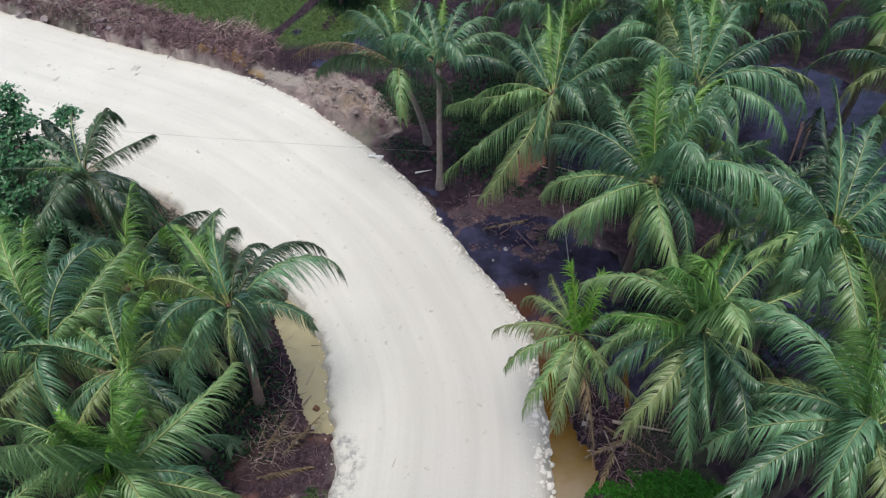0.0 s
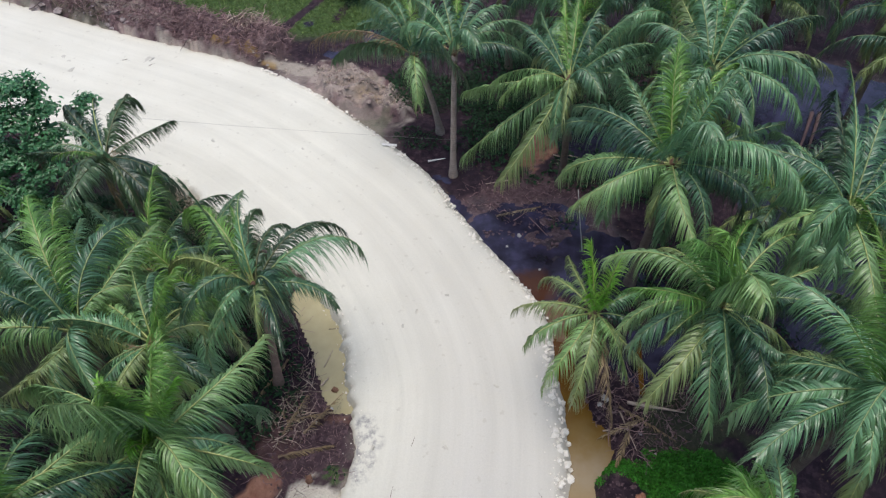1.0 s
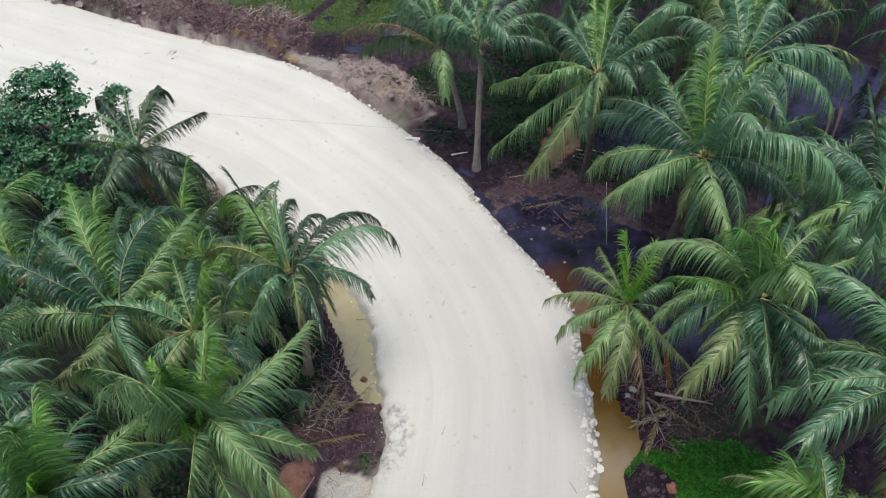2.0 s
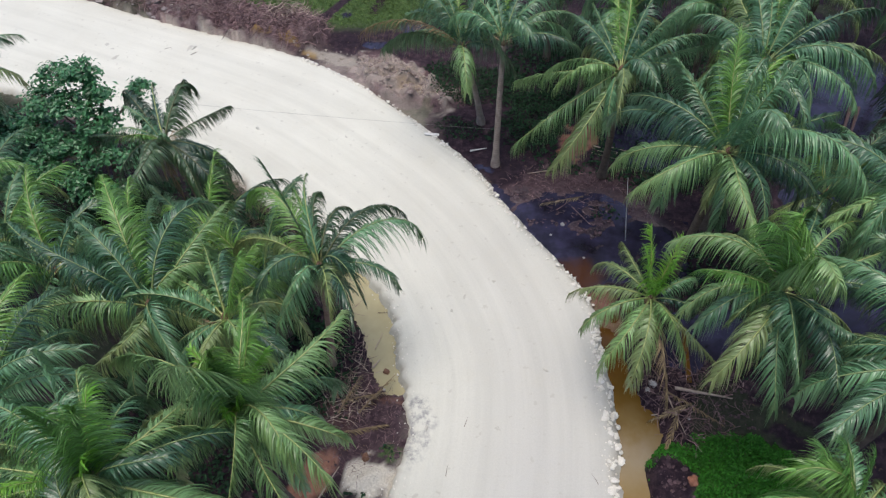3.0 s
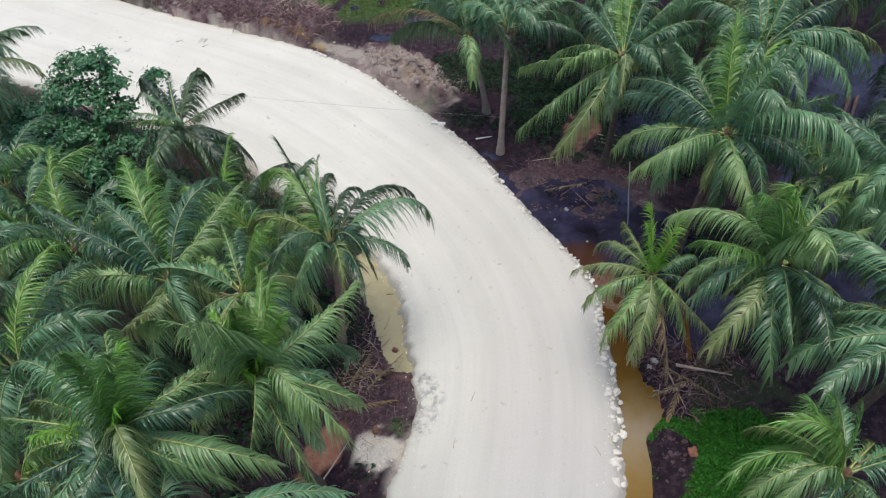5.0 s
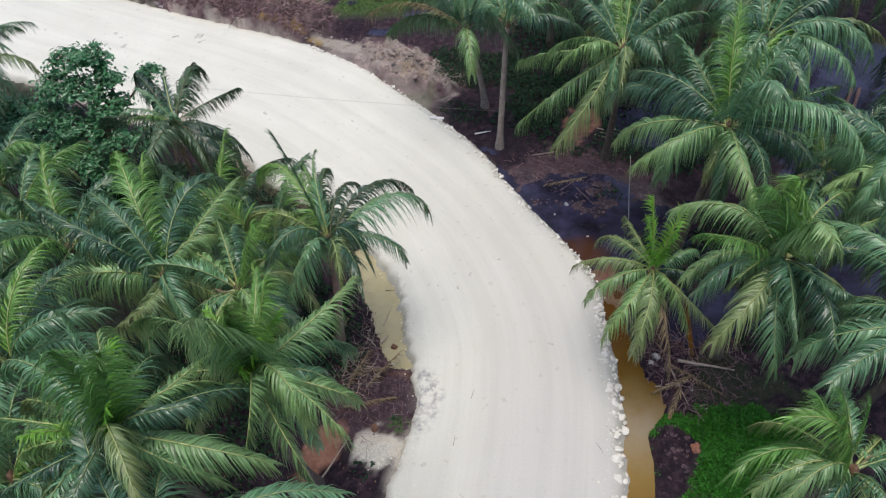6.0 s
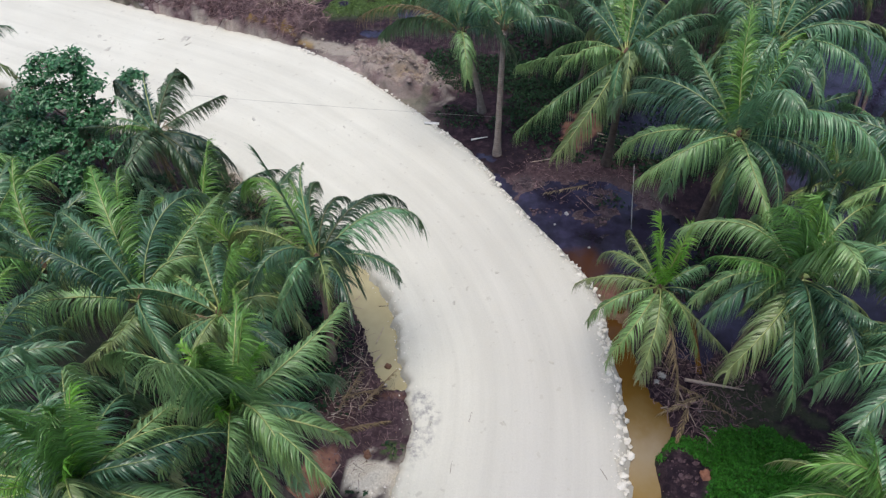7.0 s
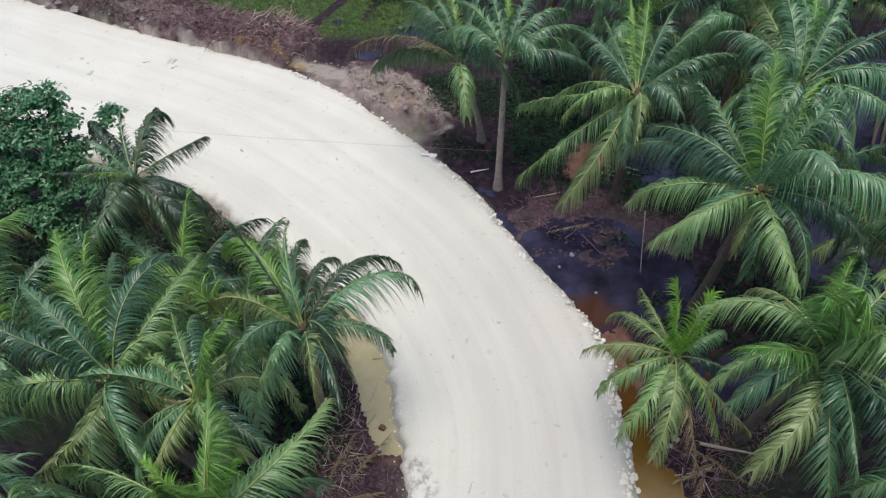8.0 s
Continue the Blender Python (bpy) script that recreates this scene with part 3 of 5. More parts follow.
def frond_mesh(rng, az, rise, length, droop, style, sway=0.0, twist=0.0, fine=1.0):
    """Rib and leaflets of one frond. style: m mature, l light green, y young, o yellowing, d dead, s spear, f half folded, r ragged."""
    r = np.random.RandomState(rng.randrange(1 << 30))
    pts, tang = frond_curve(az, rise, length, droop, sway)
    angle, lift0, sag0, gaps = HABIT[style]
    lift0, tilt, broad = lift0 + r.normal(0, 9), r.normal(0, 15), r.uniform(0.85, 1.12)

    def basis(t, s):
        side = np.cross(t, [0, 0, 1.0])
        side = unit(side + np.array([math.sin(radians(az)), -math.cos(radians(az)), 0]) * 0.02)
        top = unit(np.cross(side, t))
        a = np.radians(twist * s)[:, None]
        return side * np.cos(a) + top * np.sin(a), top * np.cos(a) - side * np.sin(a)

    # rib: a tapering three-sided rod, broad at its sheath
    s = np.arange(STEPS + 1) / STEPS
    side, top = basis(tang, s)
    w = (0.031 * (1 - s) ** 0.9 + 0.005 + 0.03 * np.exp(-s * 22))[:, None]
    verts = [np.stack([pts - side * w, pts + side * w, pts + top * w * 0.7], 1).reshape(-1, 3)]
    i = np.arange(3 * (STEPS + 1)).reshape(-1, 3)
    j = np.roll(i, -1, 1)
    quads = [np.stack([i[:-1], j[:-1], j[1:], i[1:]], -1).reshape(-1, 4)]
    age = [np.zeros(3 * (STEPS + 1))]
    rib_faces = len(quads[0])
    n = int((30 if style == "s" else 22 if style == "d" else 38) * length * (0.45 + 0.55 * fine))
    lack = r.rand() * 6
    sgn = np.repeat([-1.0, 1.0], n)
    s = 0.085 + 0.91 * (np.tile(np.arange(n), 2) + 0.6 * r.rand(2 * n)) / n
    keep = r.rand(2 * n) > gaps
    # torn stretches along the blade
    keep &= ~((np.sin(s * 17 + lack + sgn) > 0.95) & (r.rand(2 * n) < 0.6))
    s, sgn = s[keep], sgn[keep]
    n = len(s)
    f = s * STEPS
    k = np.minimum(f.astype(int), STEPS - 1)
    u = (f - k)[:, None]
    p = pts[k] * (1 - u) + pts[k + 1] * u
    t = unit(tang[k] * (1 - u) + tang[k + 1] * u)
    side, top = basis(t, s)
    ll = {"s": 0.25, "f": 0.17, "r": 0.31, "y": 0.275}.get(style, 0.29) * length * (0.52 + 0.48 * np.sin(math.pi * np.minimum(1.0, (s + 0.10) / 1.12) ** 0.85) ** 0.8) * r.uniform(0.66, 1.16, n)
    ll = np.maximum(ll * broad, 0.16)
    # leaflets cling together in tufts that part from their neighbours
    tuft = (s * length * 6.5 + 1.3 * r.rand()).astype(int) + 44 * (sgn > 0)
    one, two, three = r.normal(0, 1, 90), r.normal(0, 1, 90), r.uniform(0.7, 1.3, 90)
    lean = np.radians(angle - 32 * s ** 2 + 3.0 * one[tuft] + r.normal(0, 3.0, n))[:, None]
    lift = np.radians(lift0 + tilt * sgn + 6.5 * two[tuft] + r.normal(0, 5.0, n))[:, None]
    ll = ll * (0.75 + 0.25 * three[tuft])
    d = t * np.cos(lean) + (side * sgn[:, None] * np.cos(lift) + top * np.sin(lift)) * np.sin(lean)
    sag = sag0 * r.uniform(0.72, 1.28, n) * (0.9 + 0.2 * three[tuft])
    width = (0.022 if style == "s" else 0.0165) * (1.5 - 0.5 * fine) * r.uniform(0.8, 1.2, n) * {"d": 0.9, "r": 1.2}.get(style, 1.0)
    roll = r.normal(0, 0.42, n)[:, None]
    segs, q, base, rows, dry = 5 if fine > 0.9 else 4, p - top * 0.008, len(verts[0]), [], []
    for j in range(segs + 1):
        v = j / segs
        flat = unit(np.cross(d, top))
        flat = flat * np.cos(roll) + np.cross(d, flat) * np.sin(roll)
        ww = (width * max(0.03, 1.0 - v ** 1.45))[:, None]
        rows.append(np.stack([q - flat * ww, q + flat * ww], 1))
        dry.append(np.full((n, 2), max(0.0, (v - 0.72) * 1.7) * (1.0 if style in "od" else 0.45) + (0.15 if style == "o" else 0) + (0.42 if style == "o" else 0.30 if style == "l" else 0.16 if style == "m" else 0) * (s ** 2)[:, None]))
        q = q + d * (ll / segs)[:, None]
        d = unit(d + (BREEZE * 0.10 - np.array([0, 0, 1.0])) * (sag * (0.72 - 0.3 * v) / segs)[:, None])
    verts.append(np.stack(rows, 1).reshape(-1, 3))
    age.append(np.stack(dry, 1).ravel())
    i = base + np.arange(n * (segs + 1) * 2).reshape(n, segs + 1, 2)
    quads.append(np.stack([i[:, :-1, 0], i[:, :-1, 1], i[:, 1:, 1], i[:, 1:, 0]], -1).reshape(-1, 4))
    mats = np.r_[np.ones(rib_faces, int), np.zeros(len(quads[1]), int)]
    return np.concatenate(verts), np.concatenate(quads), mats, np.concatenate(age)


def quick_mesh(name, verts, quads):
    """A mesh of quads straight from arrays."""
    me = bpy.data.meshes.new(name)
    me.vertices.add(len(verts))
    me.vertices.foreach_set("co", np.ascontiguousarray(verts, np.float32).ravel())
    me.loops.add(quads.size)
    me.loops.foreach_set("vertex_index", np.ascontiguousarray(quads, np.int32).ravel())
    me.polygons.add(len(quads))
    me.polygons.foreach_set("loop_start", np.arange(0, quads.size, 4, dtype=np.int32))
    me.update(calc_edges=True)
    return me


STYLE = {"m": (LEAF, RIB_MATURE), "y": (LEAF_YOUNG, RIB), "s": (LEAF_SPEAR, RIB), "l": (LEAF_LIGHT, RIB), "r": (LEAF_RAGGED, RIB_DARK), "f": (LEAF, RIB), "o": (LEAF_OLD, RIB), "d": (LEAF_DEAD, RIB_DEAD)}


def add_frond(palm, rng, at, az, rise, length, droop, style="m", sway=0.0, twist=None, fine=1.0):
    twist = rng.gauss(0, 45) if twist is None else twist
    v, f, mi, age = frond_mesh(rng, az, rise, length, droop, style, sway, twist, fine)
    # sheaths start a hand's width from the trunk's axis
    v = v + np.array(at) + np.array([math.cos(radians(az)), math.sin(radians(az)), 0]) * 0.10
    rib, blade = 3 * (STEPS + 1), mi == 0
    me = quick_mesh("frond", v[rib:], f[blade] - rib)
    me.materials.append(STYLE[style][0])
    me.attributes.new("age", "FLOAT", "POINT").data.foreach_set("value", age[rib:].astype(np.float32))
    ob = new("frond", me)
    ob.parent = palm
    stem = new("rib", quick_mesh("rib", v[:rib], f[~blade]))
    stem.data.materials.append(STYLE[style][1])
    stem.parent = ob
    label = {"y": "young bright green frond", "l": "light green arching frond", "s": "bright yellow-green spear frond", "o": "yellowing frond", "d": "dry brown hanging frond", "r": "ragged dull green frond", "f": "narrow half-folded frond"}.get(style, "")
    return tagged(ob, label)


def trunk_mesh(top, radius, rng):
    """A ringed, slightly bowed trunk from the origin to top."""
    n, sides = 26, 12
    v, f = [], []
    bow = np.array([rng.uniform(-0.25, 0.25), rng.uniform(-0.25, 0.25), 0])
    top = np.array(top)
    for k in range(n + 1):
        s = k / n
        c = top * s + bow * math.sin(math.pi * s) + np.array([top[0], top[1], 0]) * 0.25 * (s * s - s)
        r = radius * (1.0 - 0.28 * s) * (1 + 0.75 * math.exp(-s * 14)) + (0.012 if k % 2 else 0) + (0.03 if s > 0.96 else 0)
        if k == 0:
            c = c - np.array([0, 0, 0.35])
        for j in range(sides):
            a = 2 * math.pi * j / sides
            v.append(tuple(c + r * np.array([math.cos(a), math.sin(a), 0])))
    for k in range(n):
        for j in range(sides):
            f.append((k * sides + j, k * sides + (j + 1) % sides, (k + 1) * sides + (j + 1) % sides, (k + 1) * sides + j))
    f.append(tuple(n * sides + j for j in range(sides)))
    return v, f


def lump_mesh(rng, r, squash=1.0, rough=0.25, rings=6, sides=9, at=(0, 0, 0)):
    """An uneven rounded lump."""
    v, f = [(at[0], at[1], at[2] - r * squash)], []
    ph = rng.random() * 50
    for i in range(1, rings):
        t = math.pi * i / rings
        for j in range(sides):
            a = 2 * math.pi * j / sides
            d = Vector((math.sin(t) * math.cos(a), math.sin(t) * math.sin(a), -math.cos(t)))
            k = r * (1 + rough * noise.noise(d * 1.7 + Vector((ph, 0, ph))))
            v.append((at[0] + d.x * k, at[1] + d.y * k, at[2] + d.z * k * squash))
    v.append((at[0], at[1], at[2] + r * squash))
    for j in range(sides):
        f.append((0, 1 + (j + 1) % sides, 1 + j))
        last = 1 + (rings - 2) * sides
        f.append((len(v) - 1, last + j, last + (j + 1) % sides))
        for i in range(rings - 2):
            a = 1 + i * sides
            f.append((a + j, a + (j + 1) % sides, a + sides + (j + 1) % sides, a + sides + j))
    return v, f


def flower_stalk(rng, at):
    """One stiff stalk that stands out between the sheaths, with a spray of thin branches near its tip."""
    pts, faces = [], []

    def rod(a, b, r):
        d = (b - a).normalized()
        u = d.orthogonal().normalized()
        w = d.cross(u)
        base = len(pts)
        for p, q in ((a, r), (b, r * 0.5)):
            for k in range(4):
                t = k * math.pi / 2
                pts.append(tuple(p + (u * math.cos(t) + w * math.sin(t)) * q))
        faces.extend([(base + k, base + (k + 1) % 4, base + 4 + (k + 1) % 4, base + 4 + k) for k in range(4)])

    a = rng.uniform(0, 6.28)
    d = Vector((math.cos(a), math.sin(a), rng.uniform(0.5, 1.1))).normalized()
    foot = Vector(at) + Vector((math.cos(a), math.sin(a), 0)) * 0.12
    tip = foot + d * rng.uniform(0.35, 0.6)
    rod(foot, tip, 0.022)
    for j in range(7):
        s0 = foot.lerp(tip, rng.uniform(0.55, 1.0))
        rod(s0, s0 + (d * 0.6 + Vector((rng.uniform(-1, 1), rng.uniform(-1, 1), rng.uniform(-0.9, 0.2))) * 0.6) * rng.uniform(0.16, 0.34), 0.008)
    return pts, faces


def coconut_palm(crown, base, fronds, label, seed, radius=0.16, bark=None, fine=1.0):
    """crown: the heart of the crown; base: plan point of the foot; fronds: rows for add_frond, from azimuth to style."""
    rng = random.Random(seed)
    z = float(ground_height(np.array(base[0]), np.array(base[1])))
    palm = thing("coconut_palm", (base[0], base[1], z), label, "palm tree", "coconut palms")
    top = (crown[0] - base[0], crown[1] - base[1], crown[2] - z)
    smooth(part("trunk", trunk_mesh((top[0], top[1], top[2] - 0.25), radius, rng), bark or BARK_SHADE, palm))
    heart = part("crown_heart", lump_mesh(rng, 0.16, 2.2, 0.5, 8, 12, (top[0], top[1], top[2] - 0.15)), FIBRE, palm, "brown fibrous leaf sheaths")
    smooth(heart)
    if fine > 0.9:
        for k in range(4):
            part("flower_stalk", flower_stalk(rng, (top[0], top[1], top[2] - 0.1)), STALK, palm, "tan branched flower stalk")
    for row in fronds:
        add_frond(palm, rng, top, *row, fine=fine)
    return palm


def crown_rows(seed, n=16, size=3.9, old=0.35, spread=1.0):
    """A natural crown: upright young fronds at the heart, arching mature ones, drooping old ones."""
    rng = random.Random(seed)
    rows, a = [], rng.random() * 360
    for k in range(n):
        a += 137.5 + rng.uniform(-12, 12)
        u = k / (n - 1)
        rise = 80 - 68 * u * spread + rng.uniform(-8, 8)
        droop = 42 + 88 * u ** 0.6 + rng.uniform(-16, 16)
        style = "s" if k == 0 else "y" if k < 3 else "o" if u > 1 - old and rng.random() < 0.6 else "m"
        rows.append((a % 360, rise, size * (0.8 + 0.2 * math.sin(3.0 * min(1, u + 0.25))) * rng.uniform(0.88, 1.08), droop, style, rng.uniform(-25, 25), rng.uniform(-55, 55)))
    return rows


# fronds of each palm that stands clear: azimuth, rise, length, droop, kind, sway
coconut_palm((4.55, 17.00, 7.60), (4.70, 18.70), [
    (157, 32, 4.6, 89, "m", -9), (175, 8, 4.2, 80, "l", -28), (225, 33, 4.2, 81, "l", -31), (250, 4, 2.3, 110, "o", -20), (261, 33, 4.0, 71, "l", 40),
    (317, 41, 3.2, 83, "m", -2), (3, 20, 2.1, 59, "l", 29), (18, 27, 3.8, 35, "m", 13), (325, 69, 5.3, 129, "m", -11), (130, 43, 4.3, 60, "m", -40),
    (90, 54, 4.1, 41, "y", -4), (71, 44, 4.5, 53, "y", -33), (158, 46, 4.0, 82, "m", -16), (105, 50, 4.3, 85, "m", -36), (274, 87, 4.5, 85, "m", 3),
    (76, 45, 4.1, 45, "y", -11),
    (124, 38, 3.7, 32, "m", -9), (116, 70, 3.7, 13, "y", -40), (85, 84, 3.1, 19, "m", -40), (28, 78, 3.6, 19, "m", -19), (350, 34, 1.8, 36, "m", -10),
] + crown_rows(600, 15, 4.2)[8:], "large coconut palm with a full crown over dark water", 500, 0.18)
coconut_palm((1.25, 21.75, 7.30), (1.70, 24.40), [
    (195, 38, 3.1, 68, "l", 17), (189, 6, 4.1, 46, "l", -40), (217, 45, 3.4, 101, "l", -9), (218, -12, 4.9, 33, "l", -23), (245, -15, 4.6, 34, "o", -29),
    (267, 48, 3.6, 99, "o", -6), (286, 66, 3.3, 96, "m", 11), (3, 56, 4.1, 84, "m", 9), (359, 33, 3.6, 39, "m", 38), (128, 50, 3.3, 61, "m", -35),
    (86, 57, 3.6, 42, "y", 2), (42, 49, 3.2, 30, "m", -15), (144, 50, 3.6, 78, "m", -22), (100, 51, 3.6, 41, "y", -5), (62, 74, 4.0, 99, "m", 9),
] + crown_rows(601, 15, 3.7)[9:13], "coconut palm with spreading fronds beside orange clay", 501, 0.17)
coconut_palm((2.45, 13.00, 4.65), (2.95, 13.30), [
    (182, 27, 2.8, 82, "o", -10), (137, 21, 3.0, 103, "o", -5), (212, 28, 2.9, 107, "l", -21), (244, 12, 3.3, 94, "l", -40), (262, 25, 3.6, 115, "o", -20),
    (277, 1, 3.8, 80, "d", 29), (286, 43, 2.8, 94, "l", 11), (299, 21, 2.9, 57, "o", 34), (324, 49, 1.8, 84, "m", 27), (128, 78, 2.6, 8, "s", -4),
    (292, 84, 2.4, 10, "s", -2), (122, 29, 2.6, 69, "o", -35), (40, 82, 2.6, 6, "s", -2), (29, 33, 2.2, 101, "m", 26), (200, 80, 2.5, 8, "s", -2),
], "small coconut palm with bright young fronds at the road's edge", 502, 0.13)
coconut_palm((5.50, 11.70, 7.10), (5.75, 13.30), [
    (170, 64, 4.1, 98, "l", 21), (187, 27, 3.2, 91, "l", 33), (222, 50, 2.6, 109, "l", -1), (244, 38, 4.3, 104, "o", -34), (248, 34, 4.2, 99, "m", 40),
    (265, 46, 3.5, 24, "m", 37), (228, 85, 4.2, 34, "y", -4), (52, 51, 4.7, 127, "l", -44), (259, 89, 4.4, 83, "l", 10), (212, 80, 4.1, 39, "y", -1),
    (13, 41, 3.9, 77, "l", 42), (252, 52, 3.9, 93, "m", 30), (111, 20, 3.1, 76, "m", -42), (76, 20, 3.9, 47, "y", -28), (209, 45, 3.9, 22, "y", -6),
] + crown_rows(603, 15, 4.0)[6:], "coconut palm with long arching fronds and a brown crown heart", 503, 0.18)
coconut_palm((8.65, 8.80, 7.90), (8.80, 9.90), [
    (175, 45, 3.6, 114, "m", -40), (121, 29, 3.9, 97, "m", -4), (176, 44, 3.3, 117, "m", 25), (198, 42, 4.6, 135, "m", -38), (209, 31, 4.8, 34, "m", 17),
    (220, 71, 4.2, 106, "m", 24), (222, 63, 4.2, 89, "m", 42), (69, 53, 4.2, 110, "m", -14), (28, 32, 4.1, 119, "m", 13), (247, 54, 3.7, 24, "m", 31),
    (237, 56, 3.8, 60, "o", 39), (191, 71, 4.3, 7, "y", 5), (47, 45, 4.2, 120, "m", -5), (118, 25, 2.3, 100, "m", -23),
] + crown_rows(604, 15, 4.3)[5:], "coconut palm with broad glossy fronds above the grass patch", 504, 0.18)
coconut_palm((9.60, 15.35, 7.60), (9.60, 16.10), [
    (99, 61, 4.4, 39, "f", -4), (100, 46, 4.5, 64, "r", -31), (129, 36, 3.8, 70, "m", -31), (219, 44, 3.8, 78, "l", -20), (228, 58, 4.0, 102, "m", 1),
    (260, 24, 4.6, 63, "l", 19), (55, 58, 4.3, 117, "m", -23), (11, 31, 3.6, 95, "m", 24), (296, 27, 1.7, 61, "m", 40), (77, 64, 4.6, 94, "m", -29),
    (76, 41, 4.0, 52, "f", -1), (234, 52, 4.3, 99, "m", 33), (24, 48, 4.1, 100, "m", 20),
] + crown_rows(605, 15, 4.2)[4:], "coconut palm with a tall upright frond in black water", 505, 0.18)
coconut_palm((6.00, 21.00, 8.50), (6.20, 21.60), [
    (315, 41, 3.8, 98, "m", 9), (332, 58, 4.2, 120, "m", -2), (357, 42, 4.2, 89, "o", 2), (12, 57, 4.2, 77, "m", 18), (89, 65, 4.1, 109, "m", -5),
    (116, 41, 4.2, 62, "o", -29), (60, 69, 4.1, 107, "m", 7), (129, 26, 3.0, 85, "m", -22), (34, 49, 3.9, 112, "m", 5), (77, 48, 3.9, 45, "y", 8),
    (109, 61, 4.3, 84, "m", -26), (268, 36, 3.9, 73, "m", 37), (248, 48, 4.0, 107, "m", -17),
] + crown_rows(606, 15, 4.0)[4:], "coconut palm with drooping fronds, deep in the grove", 506, 0.18)
coconut_palm((-3.45, 24.90, 6.40), (-3.54, 24.60), [
    (154, 46, 3.4, 122, "m", 1), (297, 78, 3.4, 107, "m", -1), (1, 52, 3.2, 109, "m", 3), (347, 33, 3.5, 79, "m", 13), (115, 63, 3.5, 101, "m", -15),
    (67, 65, 3.5, 100, "m", 12), (35, 67, 3.5, 111, "m", -1), (144, 61, 3.4, 95, "m", -10), (120, 5, 3.1, 98, "o", -6), (93, 44, 3.3, 46, "y", -2),
    (12, 54, 3.6, 95, "m", 5),
], "slender coconut palm with a bare pale trunk beside the road", 507, 0.15, BARK)
coconut_palm((-5.40, 26.00, 5.30), (-4.60, 27.90), [
    (200, 42, 3.8, 90, "r", -8), (194, 47, 4.8, 78, "d", 2), (280, 34, 3.5, 103, "l", 6), (104, 52, 3.5, 43, "y", 4), (315, 70, 3.9, 124, "m", -7),
    (150, 74, 3.9, 105, "m", 0), (69, 60, 3.8, 84, "m", 28), (150, 45, 4.0, 110, "m", 10), (48, 49, 3.7, 126, "m", -4), (126, 74, 3.8, 109, "m", 2),
] + crown_rows(608, 15, 3.6)[7:11], "leaning coconut palm with ragged fronds by a mud bank", 508, 0.16, BARK)
coconut_palm((-16.00, 17.60, 5.60), (-15.80, 18.10), [
    (115, 51, 3.2, 87, "f", 7), (83, 46, 4.1, 114, "r", 39), (43, 15, 2.8, 26, "r", 17), (349, 15, 3.2, 108, "r", 16), (325, 20, 4.0, 90, "r", 13),
    (201, 26, 2.7, 42, "r", -28), (287, 52, 2.9, 76, "r", -15), (144, 52, 3.3, 88, "r", -12), (143, -49, 3.2, 32, "d", 7), (296, -15, 2.4, 87, "d", 39),
    (264, 46, 3.0, 88, "r", -5), (334, 14, 3.6, 80, "r", 17), (292, 36, 4.5, 51, "r", -35), (321, 23, 3.6, 92, "r", -25), (82, 38, 3.2, 59, "r", 31),
    (140, 49, 3.3, 96, "r", 5), (346, 20, 3.5, 86, "r", 9),
    (160, 66, 1.9, 60, "m", 6), (230, 60, 1.8, 70, "y", -8), (310, 68, 1.7, 62, "m", 4), (190, 52, 2.0, 80, "m", 10),
], "storm-worn coconut palm with sparse dark fronds beside a leafy tree", 509, 0.20, BARK_RED)
coconut_palm((-8.12, 11.75, 6.05), (-8.75, 12.10), [
    (41, 43, 4.6, 130, "m", -13), (5, 28, 3.0, 111, "m", -19), (322, 74, 3.5, 118, "m", -19), (235, 78, 3.4, 135, "m", 21), (166, 38, 3.7, 111, "o", 12),
    (133, 58, 5.0, 135, "y", 28), (189, 84, 4.5, 10, "f", 2), (116, 69, 3.6, 101, "f", -18), (90, 56, 2.9, 119, "r", -40), (59, 49, 3.9, 109, "r", -37),
    (266, 45, 3.2, 121, "m", -40), (300, 60, 3.2, 94, "o", -16), (117, 35, 3.1, 50, "y", 6), (270, 65, 3.0, 98, "m", -18), (312, 54, 3.5, 86, "m", -20),
    (110, 46, 3.5, 99, "r", -23),
] + crown_rows(610, 15, 3.3)[14:], "coconut palm leaning over the road with wind-bent fronds", 510, 0.15, BARK_RED)
coconut_palm((-12.60, 9.40, 6.40), (-12.30, 9.90), [
    (187, 63, 4.1, 67, "m", -34), (123, 66, 5.0, 95, "y", 8), (62, 35, 4.3, 62, "l", 36), (111, 31, 3.7, 37, "m", -7), (83, 63, 4.6, 129, "m", -14),
    (152, 84, 4.4, 135, "m", -8), (217, 49, 4.4, 84, "l", -16), (208, 45, 2.9, 108, "m", 2), (70, -11, 4.1, 134, "m", -1), (301, 41, 4.1, 21, "o", -48),
    (38, 71, 2.7, 127, "l", -15), (117, 52, 4.0, 47, "y", -8), (308, 61, 4.2, 113, "m", 14), (144, 49, 4.5, 125, "m", 34),
] + crown_rows(611, 15, 4.2)[9:], "broad coconut palm with overlapping green fronds", 511, 0.18)
coconut_palm((-10.10, 9.10, 6.60), (-9.80, 9.80), [
    (0, 76, 3.0, 11, "y", -1), (52, 36, 2.4, 111, "l", 12), (152, 41, 2.9, 123, "l", 1), (310, 55, 3.0, 98, "l", 31), (283, 50, 2.7, 72, "o", -29),
    (29, 77, 2.9, 32, "y", 0), (119, 57, 3.0, 114, "l", 11),
] + crown_rows(612, 15, 3.0)[6:], "low coconut palm hidden between taller crowns", 512, 0.15)
